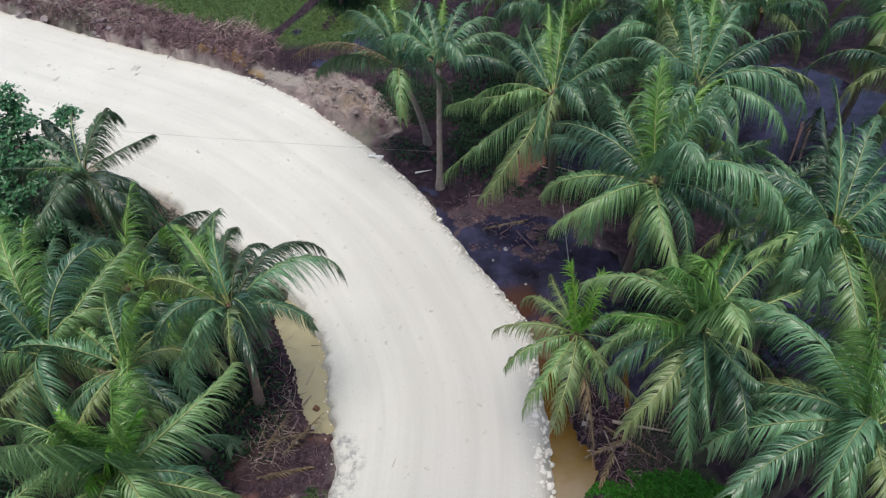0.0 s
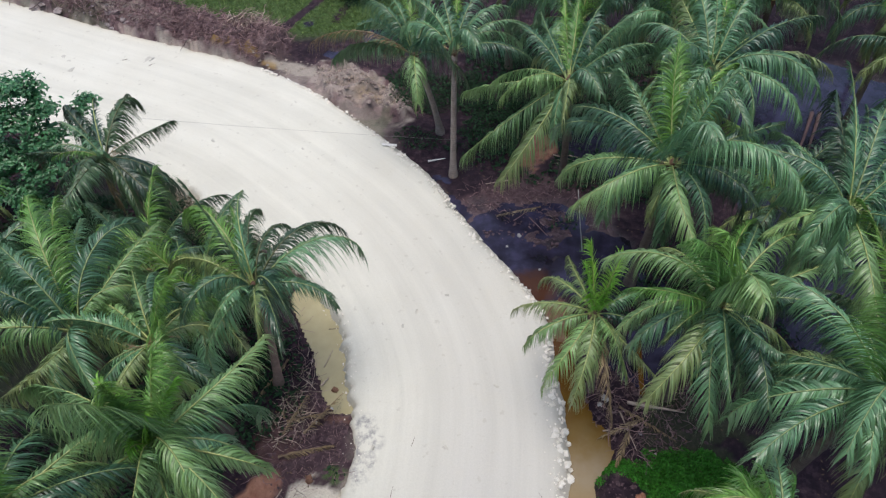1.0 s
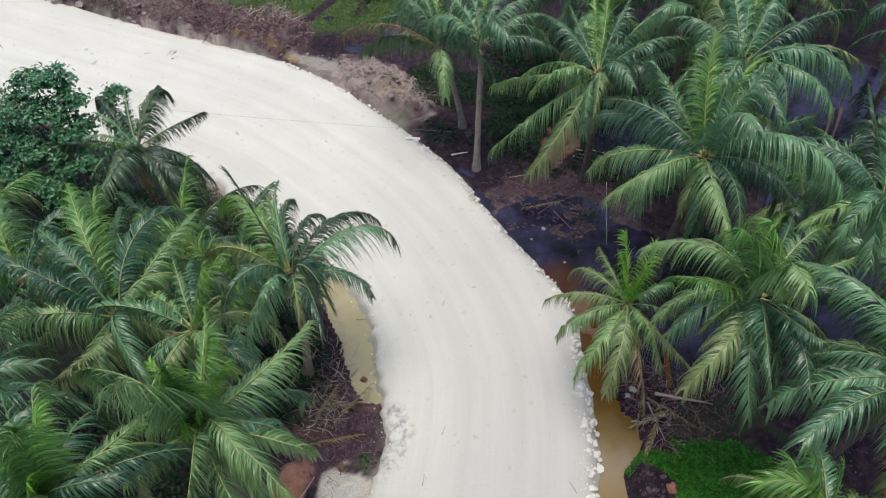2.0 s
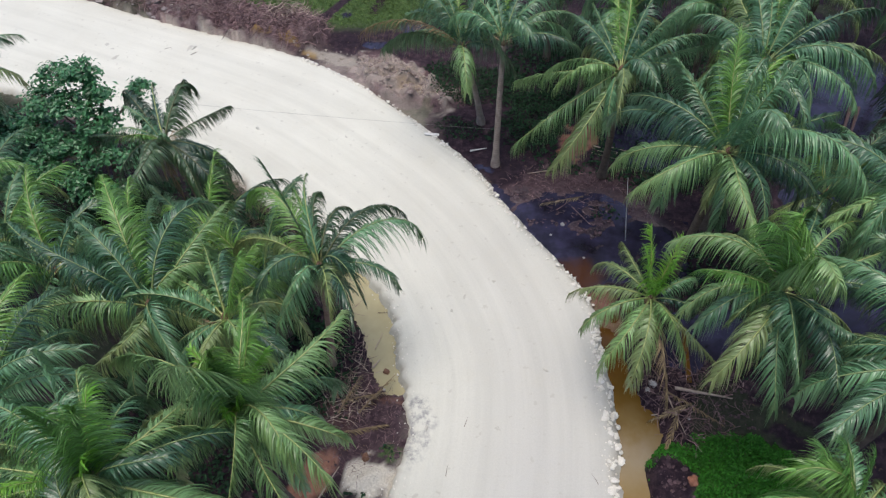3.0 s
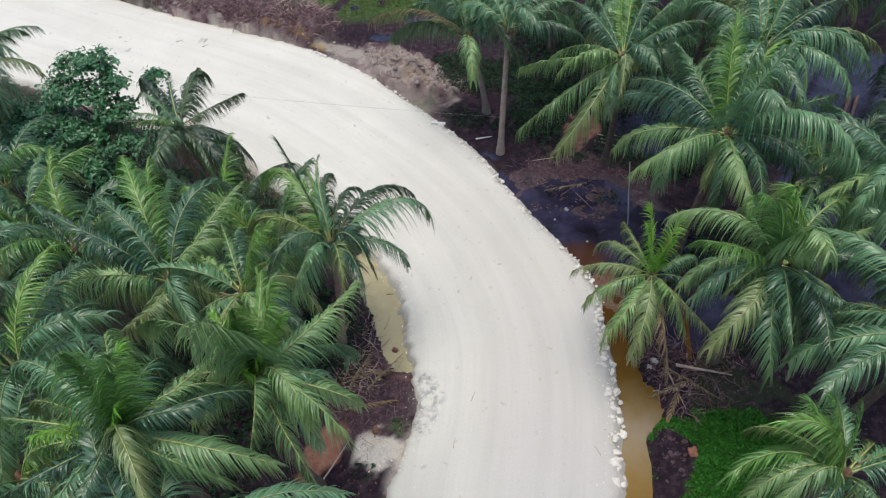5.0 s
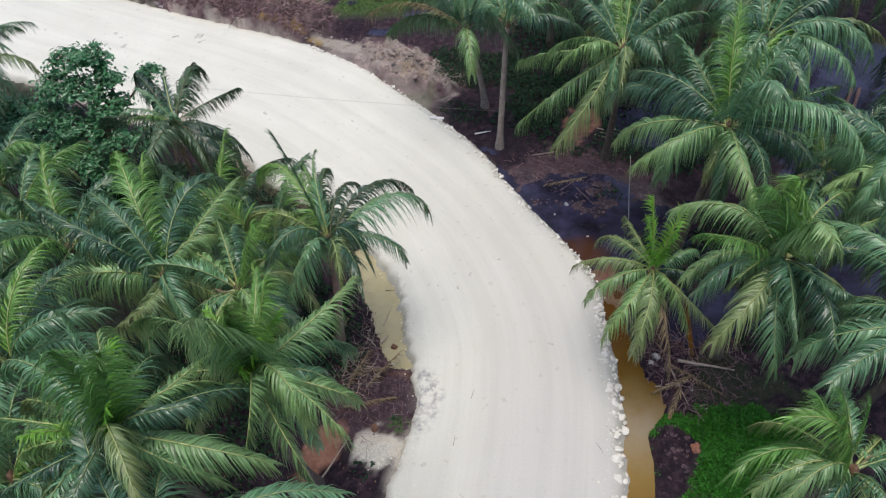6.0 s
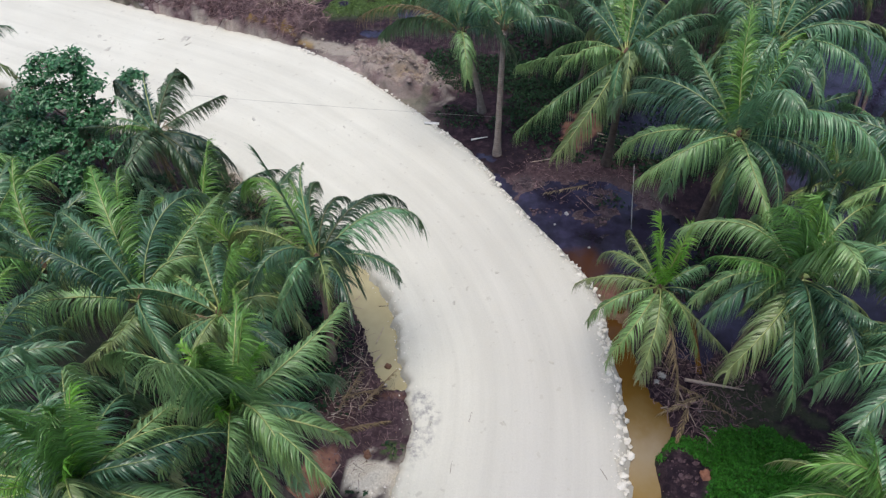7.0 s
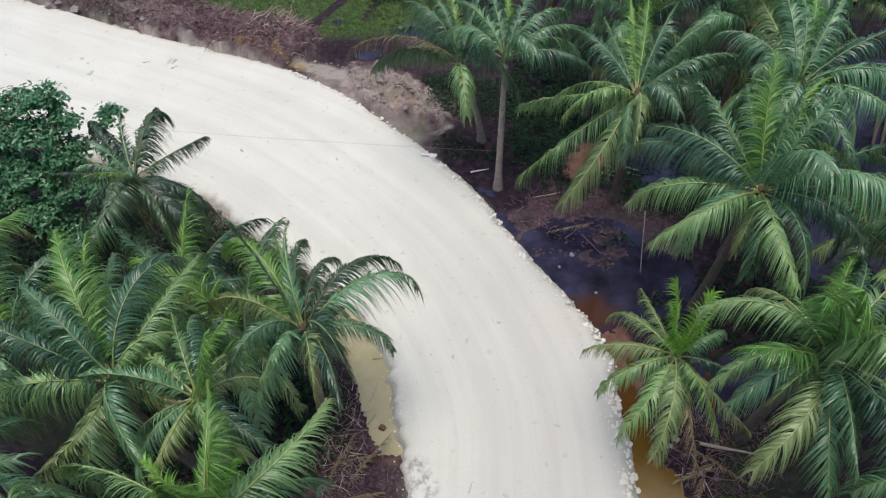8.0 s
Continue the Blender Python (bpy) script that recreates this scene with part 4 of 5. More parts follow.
coconut_palm((-8.20, 5.65, 7.90), (-8.10, 6.30), [
    (33, 25, 3.4, 135, "m", 33), (356, 7, 3.0, 82, "l", 29), (330, 47, 3.9, 62, "l", -9), (334, 73, 3.4, 135, "l", -37), (52, 22, 3.5, 107, "l", 40),
    (36, 37, 3.6, 57, "l", 50), (166, 64, 3.8, 121, "l", 16), (296, 84, 4.6, 28, "l", -34), (307, 86, 3.7, 16, "y", 6), (99, 28, 3.1, 42, "y", 24),
    (26, 77, 3.3, 7, "y", 1), (305, 68, 3.4, 101, "l", -35), (307, 34, 3.8, 124, "l", 22), (275, 60, 2.6, 63, "l", -45), (331, 80, 2.2, 22, "s", 3),
    (292, 70, 2.0, 26, "s", 11), (40, 72, 2.0, 28, "s", 1), (150, 74, 2.0, 24, "s", 1),
    (314, 84, 3.1, 10, "y", -40), (86, 70, 2.8, 84, "y", 29), (86, 4, 2.5, 135, "y", -5),
] + crown_rows(613, 15, 3.4)[10:], "coconut palm with yellow-green spear leaves at the soil bank", 513, 0.17)
coconut_palm((-10.00, 3.05, 9.30), (-9.40, 3.90), [
    (37, 52, 2.9, 127, "l", -4), (52, 19, 2.7, 61, "l", 40), (346, 42, 4.0, 104, "l", 38), (334, 42, 3.1, 108, "l", 40), (208, 37, 2.1, 97, "l", -32),
    (188, 33, 3.6, 99, "l", -37), (152, 63, 3.9, 135, "m", 35), (125, 57, 3.8, 105, "m", 23), (336, 78, 2.2, 22, "s", 1), (240, 72, 2.2, 26, "s", 9),
    (80, 74, 2.2, 24, "s", 1), (115, 39, 3.4, 102, "l", 32), (328, 81, 3.7, 117, "o", -26), (233, 28, 2.4, 59, "m", -33), (149, 42, 2.7, 135, "m", 39),
    (1, 76, 3.5, 5, "y", -5), (348, 69, 2.9, 71, "m", 34),
    (298, 64, 2.3, 68, "m", -29),
    (345, 84, 4.0, 11, "y", -39), (123, 81, 1.7, 44, "y", -13),
] + crown_rows(614, 15, 3.7)[8:], "tall coconut palm with a full star-shaped crown", 514, 0.18)
coconut_palm((5.90, 5.30, 7.20), (6.20, 5.50), [
    (184, 48, 3.6, 65, "y", 41), (177, 80, 3.6, 72, "y", 28), (172, 71, 3.0, 7, "y", 0), (156, 81, 2.5, 5, "y", -2), (205, 65, 3.2, 111, "l", 32),
    (29, 23, 3.2, 124, "m", -31), (267, 68, 1.9, 69, "m", 21), (176, 62, 3.0, 5, "y", -2), (197, 59, 3.2, 119, "l", 20),
] + crown_rows(615, 15, 3.0)[7:], "young coconut palm with narrow arching fronds", 515, 0.16)

# Filler palms; those out of view are added to darken grove and water.
DEEP = "filler coconut palm with arching green fronds in the dark grove"
for i, (crown, foot) in enumerate([((-17.0, 11.0, 5.4), (-16.7, 11.5)), ((-14.6, 5.2, 7.6), (-14.5, 5.6)), ((-20.4, 12.6, 4.3), (-20.2, 13)), ((-19, 7.5, 6.6), (-18.8, 8)), ((-28.5, 20.5, 5.2), (-28.2, 21)), ((-30.0, 23.3, 3.4), (-29.8, 23.6)),
                                   ((13.8, 23.4, 8), (14, 23.9)), ((14.5, 27.5, 7.6), (14.7, 28)), ((5.5, 28.5, 7.8), (5.6, 29)), ((0.3, 29.5, 7.0), (0.4, 30)), ((9.5, 33, 8), (9.7, 33.5)), ((-1.5, 33.5, 6.6), (-1.4, 34)),
                                   ((4, 38, 8), (4, 38.5)), ((15.5, 38, 8), (15.6, 38.6)), ((13.6, 12, 8), (13.8, 12.5)), ((-5.2, 37.5, 6), (-5.2, 38)), ((10.5, 41, 8), (10.6, 41.5)), ((-13.4, 14.0, 3.4), (-13.3, 14.3)),
                                   ((-17.2, 3.6, 8), (-17, 4)), ((-1.0, 42.5, 7.5), (-1, 43)), ((19, 31, 8.5), (19, 31.5)), ((18.5, 36, 8.5), (18.6, 36.5)), ((12.4, 37, 8.5), (12.5, 37.5)), ((20, 25, 8), (20.2, 25.5)), ((16.5, 43, 9), (16.5, 43.5)), ((21, 41, 9), (21, 41.5)), ((11.6, 5.4, 8), (11.7, 5.8)), ((-12.8, 2.4, 7.8), (-12.6, 2.8)), ((-10.9, 12.8, 3.4), (-10.8, 13.2)), ((-8.6, 0.9, 8.2), (-8.6, 1.3)), ((-24.6, 13.5, 5.2), (-24.4, 14)), ((-23.6, 15.6, 3.2), (-23.4, 15.9)), ((8.7, 18.0, 5.2), (8.8, 18.4)), ((10.8, 12.4, 5.6), (10.9, 12.8)), ((5.6, 25.9, 7.5), (5.7, 26.4)), ((9.6, 28.0, 7.6), (9.7, 28.4)), ((1.8, 27.6, 6.4), (2.0, 28.0))]):
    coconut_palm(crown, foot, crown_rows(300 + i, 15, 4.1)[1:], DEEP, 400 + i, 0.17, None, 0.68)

# ---------------------------------------------------------------- loose stuff: helpers


def tubes(starts, dirs, lengths, radii, rng, bend=0.35, segs=3, sides=3, sag=0.0):
    """Many crooked sticks as one mesh's points and faces."""
    n = len(starts)
    d = dirs / np.linalg.norm(dirs, axis=1)[:, None]
    ref = np.where(np.abs(d[:, 2:3]) > 0.8, np.array([[1.0, 0, 0]]), np.array([[0, 0, 1.0]]))
    a = np.cross(d, ref)
    a /= np.linalg.norm(a, axis=1)[:, None]
    b = np.cross(d, a)
    pts = np.zeros((n, segs + 1, sides, 3))
    off = np.zeros((n, 3))
    for k in range(segs + 1):
        u = k / segs
        c = starts + d * (lengths * u)[:, None] + off
        off = off + (a * rng.normal(0, bend, (n, 1)) + b * rng.normal(0, bend, (n, 1))) * (lengths / segs * 0.5)[:, None] - np.array([0, 0, sag]) * (lengths * u / segs)[:, None]
        r = radii * (1 - 0.6 * u)
        for j in range(sides):
            t = 2 * math.pi * j / sides
            pts[:, k, j] = c + (a * math.cos(t) + b * math.sin(t)) * r[:, None]
    i = np.arange(n * (segs + 1) * sides).reshape(n, segs + 1, sides)
    nxt = np.roll(i, -1, 2)
    f = np.stack([i[:, :-1], nxt[:, :-1], nxt[:, 1:], i[:, 1:]], -1).reshape(-1, 4)
    return pts.reshape(-1, 3), f


def leaves(centres, normals, sizes, rng, slim=0.5):
    """Many folded pointed leaves as points and faces."""
    n = len(centres)
    nn = normals / np.linalg.norm(normals, axis=1)[:, None]
    t = np.cross(nn, rng.normal(0, 1, (n, 3)))
    t /= np.linalg.norm(t, axis=1)[:, None]
    s = np.cross(nn, t)
    L, W = sizes[:, None], sizes[:, None] * slim
    lift = nn * L * 0.12
    p = np.stack([centres - t * L * 0.5, centres - t * L * 0.05 + s * W * 0.5 + lift, centres + t * L * 0.5, centres - t * L * 0.05 - s * W * 0.5 + lift], 1)
    i = np.arange(n * 4).reshape(n, 4)
    f = np.concatenate([i[:, [0, 1, 2]], i[:, [0, 2, 3]]])
    return p.reshape(-1, 3), f


def stuff(name, made, mat, label, category):
    ob = part(name, (made[0].tolist(), made[1].tolist()), mat)
    return tagged(ob, label, category, kind="stuff")


def spots(mask, x0, x1, y0, y1, n, rng):
    """Plan points strewn where a mask is high."""
    out = np.zeros((0, 2))
    while len(out) < n:
        p = np.stack([rng.uniform(x0, x1, 4 * n), rng.uniform(y0, y1, 4 * n)], 1)
        out = np.r_[out, p[mask(p[:, 0], p[:, 1]) > rng.random(len(p))]]
    return out[:n]


def on_ground(xy, lift=0.0):
    return np.c_[xy, ground_height(xy[:, 0], xy[:, 1]) + lift]


def brush(name, mask, box, n, seed, label, size=(0.35, 1.3), high=0.35, thick=(0.006, 0.022), mat=None):
    rng = np.random.RandomState(seed)
    xy = spots(mask, *box, n, rng)
    keep = (road_distance(xy[:, 0], xy[:, 1]) > 0.3) & (np.maximum(*pools(xy[:, 0], xy[:, 1])[1:]) < 0.05)
    xy = xy[keep]
    n = len(xy)
    dirs = np.c_[rng.normal(0, 1, (n, 2)), rng.normal(0, 0.35, n)]
    return stuff(name, tubes(on_ground(xy) + np.c_[np.zeros((n, 2)), rng.uniform(-0.02, high, n)], dirs, rng.uniform(*size, n), rng.uniform(*thick, n), rng, 0.45), mat or BRUSH, label, "brush pile")


# ---------------------------------------------------------------- brush and litter
brush("brush_pile", lambda x, y: along(x, y, RIDGE, 1.9, 0.2), (-48, -14, 33, 46), 9000, 11, "long heap of dry mauve-brown roots and brush beside the road", (0.25, 0.95), 0.35, (0.009, 0.032))
brush("brush_pile", lambda x, y: np.maximum(blob(x, y, -7.0, 10.6, 1.5, 2.4), blob(x, y, -8.6, 14.0, 0.9, 1.8, 20)), (-10, -5, 6, 17), 450, 12, "dry twigs and dead fronds on a purple-brown soil bank", (0.15, 0.7), 0.12, (0.004, 0.014), mat=BRUSH)
brush("brush_pile", lambda x, y: np.maximum(blob(x, y, 0.2, 23.4, 2.8, 1.6), 0.6 * blob(x, y, 2.0, 21.6, 2.0, 1.2)), (-4, 5, 21.5, 27), 430, 13, "tangle of roots and sticks at the swamp's edge", (0.08, 0.5), 0.10, (0.005, 0.018), mat=BRUSH)
brush("brush_pile", lambda x, y: np.maximum(blob(x, y, -7.9, 10.6, 0.8, 1.3), 0.5 * blob(x, y, -7.6, 12.6, 0.5, 1.2)), (-10, -6, 8, 15), 170, 17, "tangle of bleached sticks and frond stalks under a palm", (0.25, 0.8), 0.2, (0.006, 0.018), DRIFT)
brush("brush_pile", lambda x, y: blob(x, y, 4.8, 12.6, 1.9, 1.7), (2, 8, 10, 15), 420, 14, "dead branches and twigs under low palms", (0.25, 1.0), 0.15, (0.006, 0.024), mat=BRUSH)
brush("brush_pile", lambda x, y: np.maximum(blob(x, y, -16.2, 21.4, 1.9, 0.7, -35), blob(x, y, -9.4, 30.8, 2.6, 0.9, -25) * 0.6), (-19, -6, 19, 33), 900, 15, "grey dead twigs and dry grass along the bank", (0.15, 0.6), 0.12, (0.004, 0.014), DRIFT)

brush("brush_pile", lambda x, y: blob(x, y, -17.4, 35.6, 1.6, 0.8, -10), (-21, -14, 33, 39), 110, 16, "pale dead branches on the end of the brush heap", (0.4, 1.3), 0.7, (0.01, 0.028), DRIFT)


def litter():
    rng = np.random.RandomState(21)
    xy = np.stack([rng.uniform(-24, 16, 20000), rng.uniform(4, 40, 20000)], 1)
    xy = xy[VN(xy[:, 0], xy[:, 1], 0.8, 4) > rng.uniform(-0.1, 0.35, len(xy))]
    xy = xy[(road_distance(xy[:, 0], xy[:, 1]) > 0.35) & (blob(xy[:, 0], xy[:, 1], 0.4, 22.0, 4.2, 3.4) < rng.uniform(0.2, 1.2, len(xy)))]
    z = ground_height(xy[:, 0], xy[:, 1])
    xy, z = xy[z > WATER_Z + 0.02], z[z > WATER_Z + 0.02]
    n = len(xy)
    nrm = np.c_[rng.normal(0, 0.35, (n, 2)), np.ones(n)]
    return stuff("leaf_litter", leaves(np.c_[xy, z + 0.02], nrm, rng.uniform(0.04, 0.15, n), rng, 0.4), LEAF_LITTER, "fallen dry leaves strewn over dark soil", "leaf litter")


litter()


def low_green(name, mask, box, n, seed, size, high, mat, label, category, slim=0.55):
    rng = np.random.RandomState(seed)
    xy = spots(mask, *box, n, rng)
    xy = xy[road_distance(xy[:, 0], xy[:, 1]) > 0.2]
    n = len(xy)
    nrm = np.c_[rng.normal(0, 0.7, (n, 2)), np.full(n, 0.8)]
    hump = (0.5 + VN(xy[:, 0], xy[:, 1], 1.2, 3)) * high
    return stuff(name, leaves(on_ground(xy) + np.c_[np.zeros((n, 2)), rng.random(n) * hump * mask(xy[:, 0], xy[:, 1]) ** 1.5], nrm, rng.uniform(*size, n), rng, slim), mat, label, category)


low_green("grass_patch", lambda x, y: np.maximum.reduce([blob(x, y, 6.0, 9.0, 2.5, 1.7, 0, 0.55, 1.0), blob(x, y, 4.5, 10.1, 1.1, 0.4, 0, 0.4), blob(x, y, 6.9, 10.2, 1.3, 0.8, 0, 0.5)]) * (1 - blob(x, y, 3.85, 8.9, 0.75, 1.0)), (3, 10, 6, 12), 16000, 31, (0.06, 0.16), 0.35, GRASS, "bright green creeping grass on a dark mound", "grass")
low_green("grass_field", lambda x, y: blob(x, y, -18, 43.0, 10, 6.0, -12, 0.2) * (1 - along(x, y, RIDGE, 2.0, 0.2)) * (1 - along(x, y, [(-15.9, 36.4), (-14.5, 40.2), (-12.6, 46)], 0.42, 0.15)), (-30, -6, 36, 50), 18000, 32, (0.10, 0.30), 0.25, FIELD, "wet green grass field behind the brush heap", "grass", 0.25)
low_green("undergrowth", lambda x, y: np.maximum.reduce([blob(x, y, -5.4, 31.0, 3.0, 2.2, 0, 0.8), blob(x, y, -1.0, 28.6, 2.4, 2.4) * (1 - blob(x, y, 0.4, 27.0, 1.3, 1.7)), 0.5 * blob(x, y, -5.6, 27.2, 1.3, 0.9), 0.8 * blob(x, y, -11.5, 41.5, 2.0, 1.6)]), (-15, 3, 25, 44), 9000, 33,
          (0.07, 0.20), 0.8, LEAF_SHADE, "leafy undergrowth, its green darkened for the palms' shade", "undergrowth")
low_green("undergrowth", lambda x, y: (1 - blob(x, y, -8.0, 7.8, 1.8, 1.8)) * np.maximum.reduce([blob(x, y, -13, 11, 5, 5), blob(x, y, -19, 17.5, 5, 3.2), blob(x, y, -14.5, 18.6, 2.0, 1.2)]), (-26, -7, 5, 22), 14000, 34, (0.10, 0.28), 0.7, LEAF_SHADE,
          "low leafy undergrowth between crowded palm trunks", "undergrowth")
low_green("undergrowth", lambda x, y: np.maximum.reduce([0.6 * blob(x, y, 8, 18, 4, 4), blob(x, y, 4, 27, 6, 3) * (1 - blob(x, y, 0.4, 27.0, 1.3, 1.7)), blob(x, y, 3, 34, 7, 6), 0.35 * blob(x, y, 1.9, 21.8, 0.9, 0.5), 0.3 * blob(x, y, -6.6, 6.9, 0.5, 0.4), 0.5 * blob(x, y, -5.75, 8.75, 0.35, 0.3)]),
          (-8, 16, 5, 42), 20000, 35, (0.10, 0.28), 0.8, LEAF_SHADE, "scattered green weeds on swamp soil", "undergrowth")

low_green("dry_grass", lambda x, y: along(x, y, [(-17.4, 21.6), (-14.6, 19.8), (-12.0, 18.3), (-9.4, 16.6)], 0.75, 0.35), (-19, -8, 15, 23), 3200, 36, (0.10, 0.34), 0.4, DRY_GRASS,
          "grey dry grass and weeds along the road's bank", "grass", 0.16)

# ---------------------------------------------------------------- the broad-leaved tree


def broadleaf_tree(at, height, seed, label, lobes):
    """A tapered trunk, limbs to each lobe of the crown and clumps of small leaves round their twigs."""
    rng = np.random.RandomState(seed)
    z = float(ground_height(np.array(at[0]), np.array(at[1])))
    tree = thing("broadleaf_tree", (at[0], at[1], z), label, "tree")
    tr = tubes(np.array([[0, 0, -0.3]]), np.array([[0.05, 0.02, 1.0]]), np.array([height * 0.62]), np.array([0.17]), rng, 0.12, 7, 9)
    smooth(part("trunk", (tr[0].tolist(), tr[1].tolist()), BARK_DARK, tree))
    fork = np.array([0.1, 0.05, height * 0.42])
    cs, ns, ss, tw = [], [], [], []
    for x, y, h, r in lobes:
        c = np.array([x, y, h])
        limb = tubes(fork[None], (c - fork)[None], np.array([np.linalg.norm(c - fork)]), np.array([0.07]), rng, 0.2, 6, 6)
        smooth(part("limb", (limb[0].tolist(), limb[1].tolist()), BARK_DARK, tree))
        for k in range(int(26 * r * r) + 5):
            d = rng.normal(0, 1, 3)
            d /= np.linalg.norm(d)
            tip = c + d * r * rng.uniform(0.55, 1.05) * np.array([1, 1, 0.55])
            tw.append((c, tip))
            m = rng.randint(22, 38)
            q = tip + rng.normal(0, 0.19, (m, 3)) * np.array([1, 1, 0.4])
            cs.append(q)
            ns.append((q - c) * 0.5 + rng.normal(0, 0.35, (m, 3)) + np.array([0, 0, 0.9]))
            ss.append(rng.uniform(0.16, 0.30, m))
    made = leaves(np.concatenate(cs), np.concatenate(ns), np.concatenate(ss), rng, 0.6)
    part("crown", (made[0].tolist(), made[1].tolist()), LEAF_BROAD, tree)
    a, b = np.array([t[0] for t in tw]), np.array([t[1] for t in tw])
    made = tubes(a, b - a, np.linalg.norm(b - a, axis=1), np.full(len(a), 0.018), rng, 0.2, 3, 3)
    tagged(part("twig_work", (made[0].tolist(), made[1].tolist()), BARK_DARK, tree), kind="stuff")
    return tree


broadleaf_tree((-21.8, 21.0), 6.2, 51, "dense broad-leaved tree with dark green foliage above the road",
               [(-1.1, 0.7, 5.6, 0.75), (-0.1, 0.9, 5.7, 0.75), (0.7, 0.5, 5.0, 0.6), (2.5, 0.9, 5.0, 0.5), (-1.9, 0.2, 4.7, 0.8), (-0.5, 0.0, 4.6, 0.85), (0.7, -0.2, 4.0, 0.8), (-2.4, -0.4, 3.5, 0.8),
                (-1.0, -0.8, 3.2, 1.0), (0.5, -1.0, 3.0, 0.9), (2.0, -0.9, 2.6, 0.75), (-2.3, -1.4, 2.1, 0.9), (-0.5, -1.9, 1.8, 1.0), (1.2, -2.1, 1.4, 0.9)])
broadleaf_tree((-26.4, 20.6), 2.8, 52, "leafy green shrub crowding the roadside", [(0, 0, 1.9, 1.0), (1.4, 0.3, 1.6, 0.9), (-1.5, 0.5, 1.6, 1.0), (0.4, -1.1, 1.2, 1.0)])
broadleaf_tree((-28.4, 23.0), 2.4, 55, "low leafy shrub on the road's shoulder", [(0, 0, 1.6, 1.0), (1.2, 0.3, 1.2, 0.9), (-1.2, 0.5, 1.3, 1.0), (-2.2, 0.9, 1.0, 0.9), (0.3, -1.0, 0.9, 1.0)])
broadleaf_tree((-12.2, 41.0), 2.6, 54, "dark green shrub at the field's edge", [(0, 0, 1.7, 1.0), (1.0, 0.3, 1.4, 0.9), (-0.9, 0.2, 1.4, 0.8)])

# ---------------------------------------------------------------- logs, poles, planks


def stick(name, a, b, r, mat, label, category, seed, sides=8, bend=0.05):
    """A single crooked length of wood between two points that rests where it lies."""
    rng = np.random.RandomState(seed)
    a, b = np.array(a, float), np.array(b, float)
    made = tubes(a[None], (b - a)[None], np.array([np.linalg.norm(b - a)]), np.array([r]), rng, bend, 6, sides)
    caps = [tuple(range(sides))[::-1], tuple(6 * sides + j for j in range(sides))]
    ob = smooth(part(name, (made[0].tolist(), made[1].tolist() + caps), mat))
    return tagged(ob, label, category)


def lying(name, x0, y0, x1, y1, r, mat, label, category, seed, lift=0.0):
    z0, z1 = (float(ground_height(np.array(x), np.array(y))) for x, y in ((x0, y0), (x1, y1)))
    z0, z1 = max(z0, WATER_Z) + r * 0.6 + lift, max(z1, WATER_Z) + r * 0.6 + lift
    return stick(name, (x0, y0, z0), (x1, y1, z1), r, mat, label, category, seed)


PALE = rib_material("weathered_pale_paint", (0.55, 0.54, 0.52), (0.74, 0.73, 0.71), 0.6)
RUSTY = wood_material("reddish_timber", (0.07, 0.04, 0.038), (0.15, 0.09, 0.085))
stick("marker_pole", (2.77, 20.36, -0.8), (1.96, 19.07, 4.3), 0.022, PALE, "thin pale leaning pole standing in dark water", "pole", 61, 8, 0.01)
lying("log", 4.3, 12.8, 6.3, 12.5, 0.07, DRIFT, "bleached grey log on the ground under palms", "log", 62, 0.12)
lying("branch", 4.0, 12.4, 4.5, 10.9, 0.035, DRIFT, "bare grey branch lying by the ditch", "branch", 63, 0.05)
lying("branch", 3.4, 11.6, 4.6, 11.9, 0.03, DRIFT, "bare grey branch lying by the ditch", "branch", 64, 0.05)
lying("branch", -8.25, 5.8, -7.35, 7.95, 0.04, DRIFT, "long pale stick beside orange clay", "branch", 65, 0.08)
lying("branch", -7.14, 12.2, -6.95, 12.65, 0.045, DRIFT, "short bleached stick at the puddle's rim", "branch", 66, 0.03)
lying("branch", -7.25, 13.1, -7.1, 13.9, 0.02, DRIFT, "short bleached stick at the puddle's rim", "branch", 67, 0.03)
lying("branch", -0.7, 24.5, -1.9, 24.0, 0.035, DRIFT, "fallen dead branch on swamp soil", "branch", 68, 0.05)
lying("branch", 0.3, 22.1, 1.2, 21.0, 0.022, BRUSH, "fallen dead branch on swamp soil", "branch", 69, 0.04)
lying("branch", -0.4, 21.8, 0.25, 22.5, 0.024, BRUSH, "fallen dead branch on swamp soil", "branch", 70, 0.04)
for k, (x0, y0, x1, y1) in enumerate([(1.3, 26.5, 2.7, 26.2), (1.5, 26.2, 3.0, 26.1), (1.2, 26.0, 2.4, 25.6), (1.9, 26.7, 3.1, 26.4)]):
    lying("branch", x0, y0, x1, y1, 0.035, DRIFT, "pale dead stick beside orange clay", "branch", 170 + k, 0.05)
lying("branch", -4.9, 25.5, -4.1, 25.8, 0.05, PALE, "pale broken stick on dark soil", "branch", 71, 0.03)
lying("branch", -6.35, 15.4, -5.95, 15.5, 0.02, BARK_DARK, "small dark twig in the puddle", "branch", 72)
lying("branch", -7.5, 14.9, -7.0, 15.0, 0.02, BARK_DARK, "small dark twig in the puddle", "branch", 73)
lying("timber", 15.2, 31.3, 13.9, 28.0, 0.11, RUSTY, "reddish timber lying in black water", "timber", 74, 0.1)
lying("timber", 14.8, 31.3, 13.5, 28.0, 0.11, RUSTY, "reddish timber lying in black water", "timber", 75, 0.1)
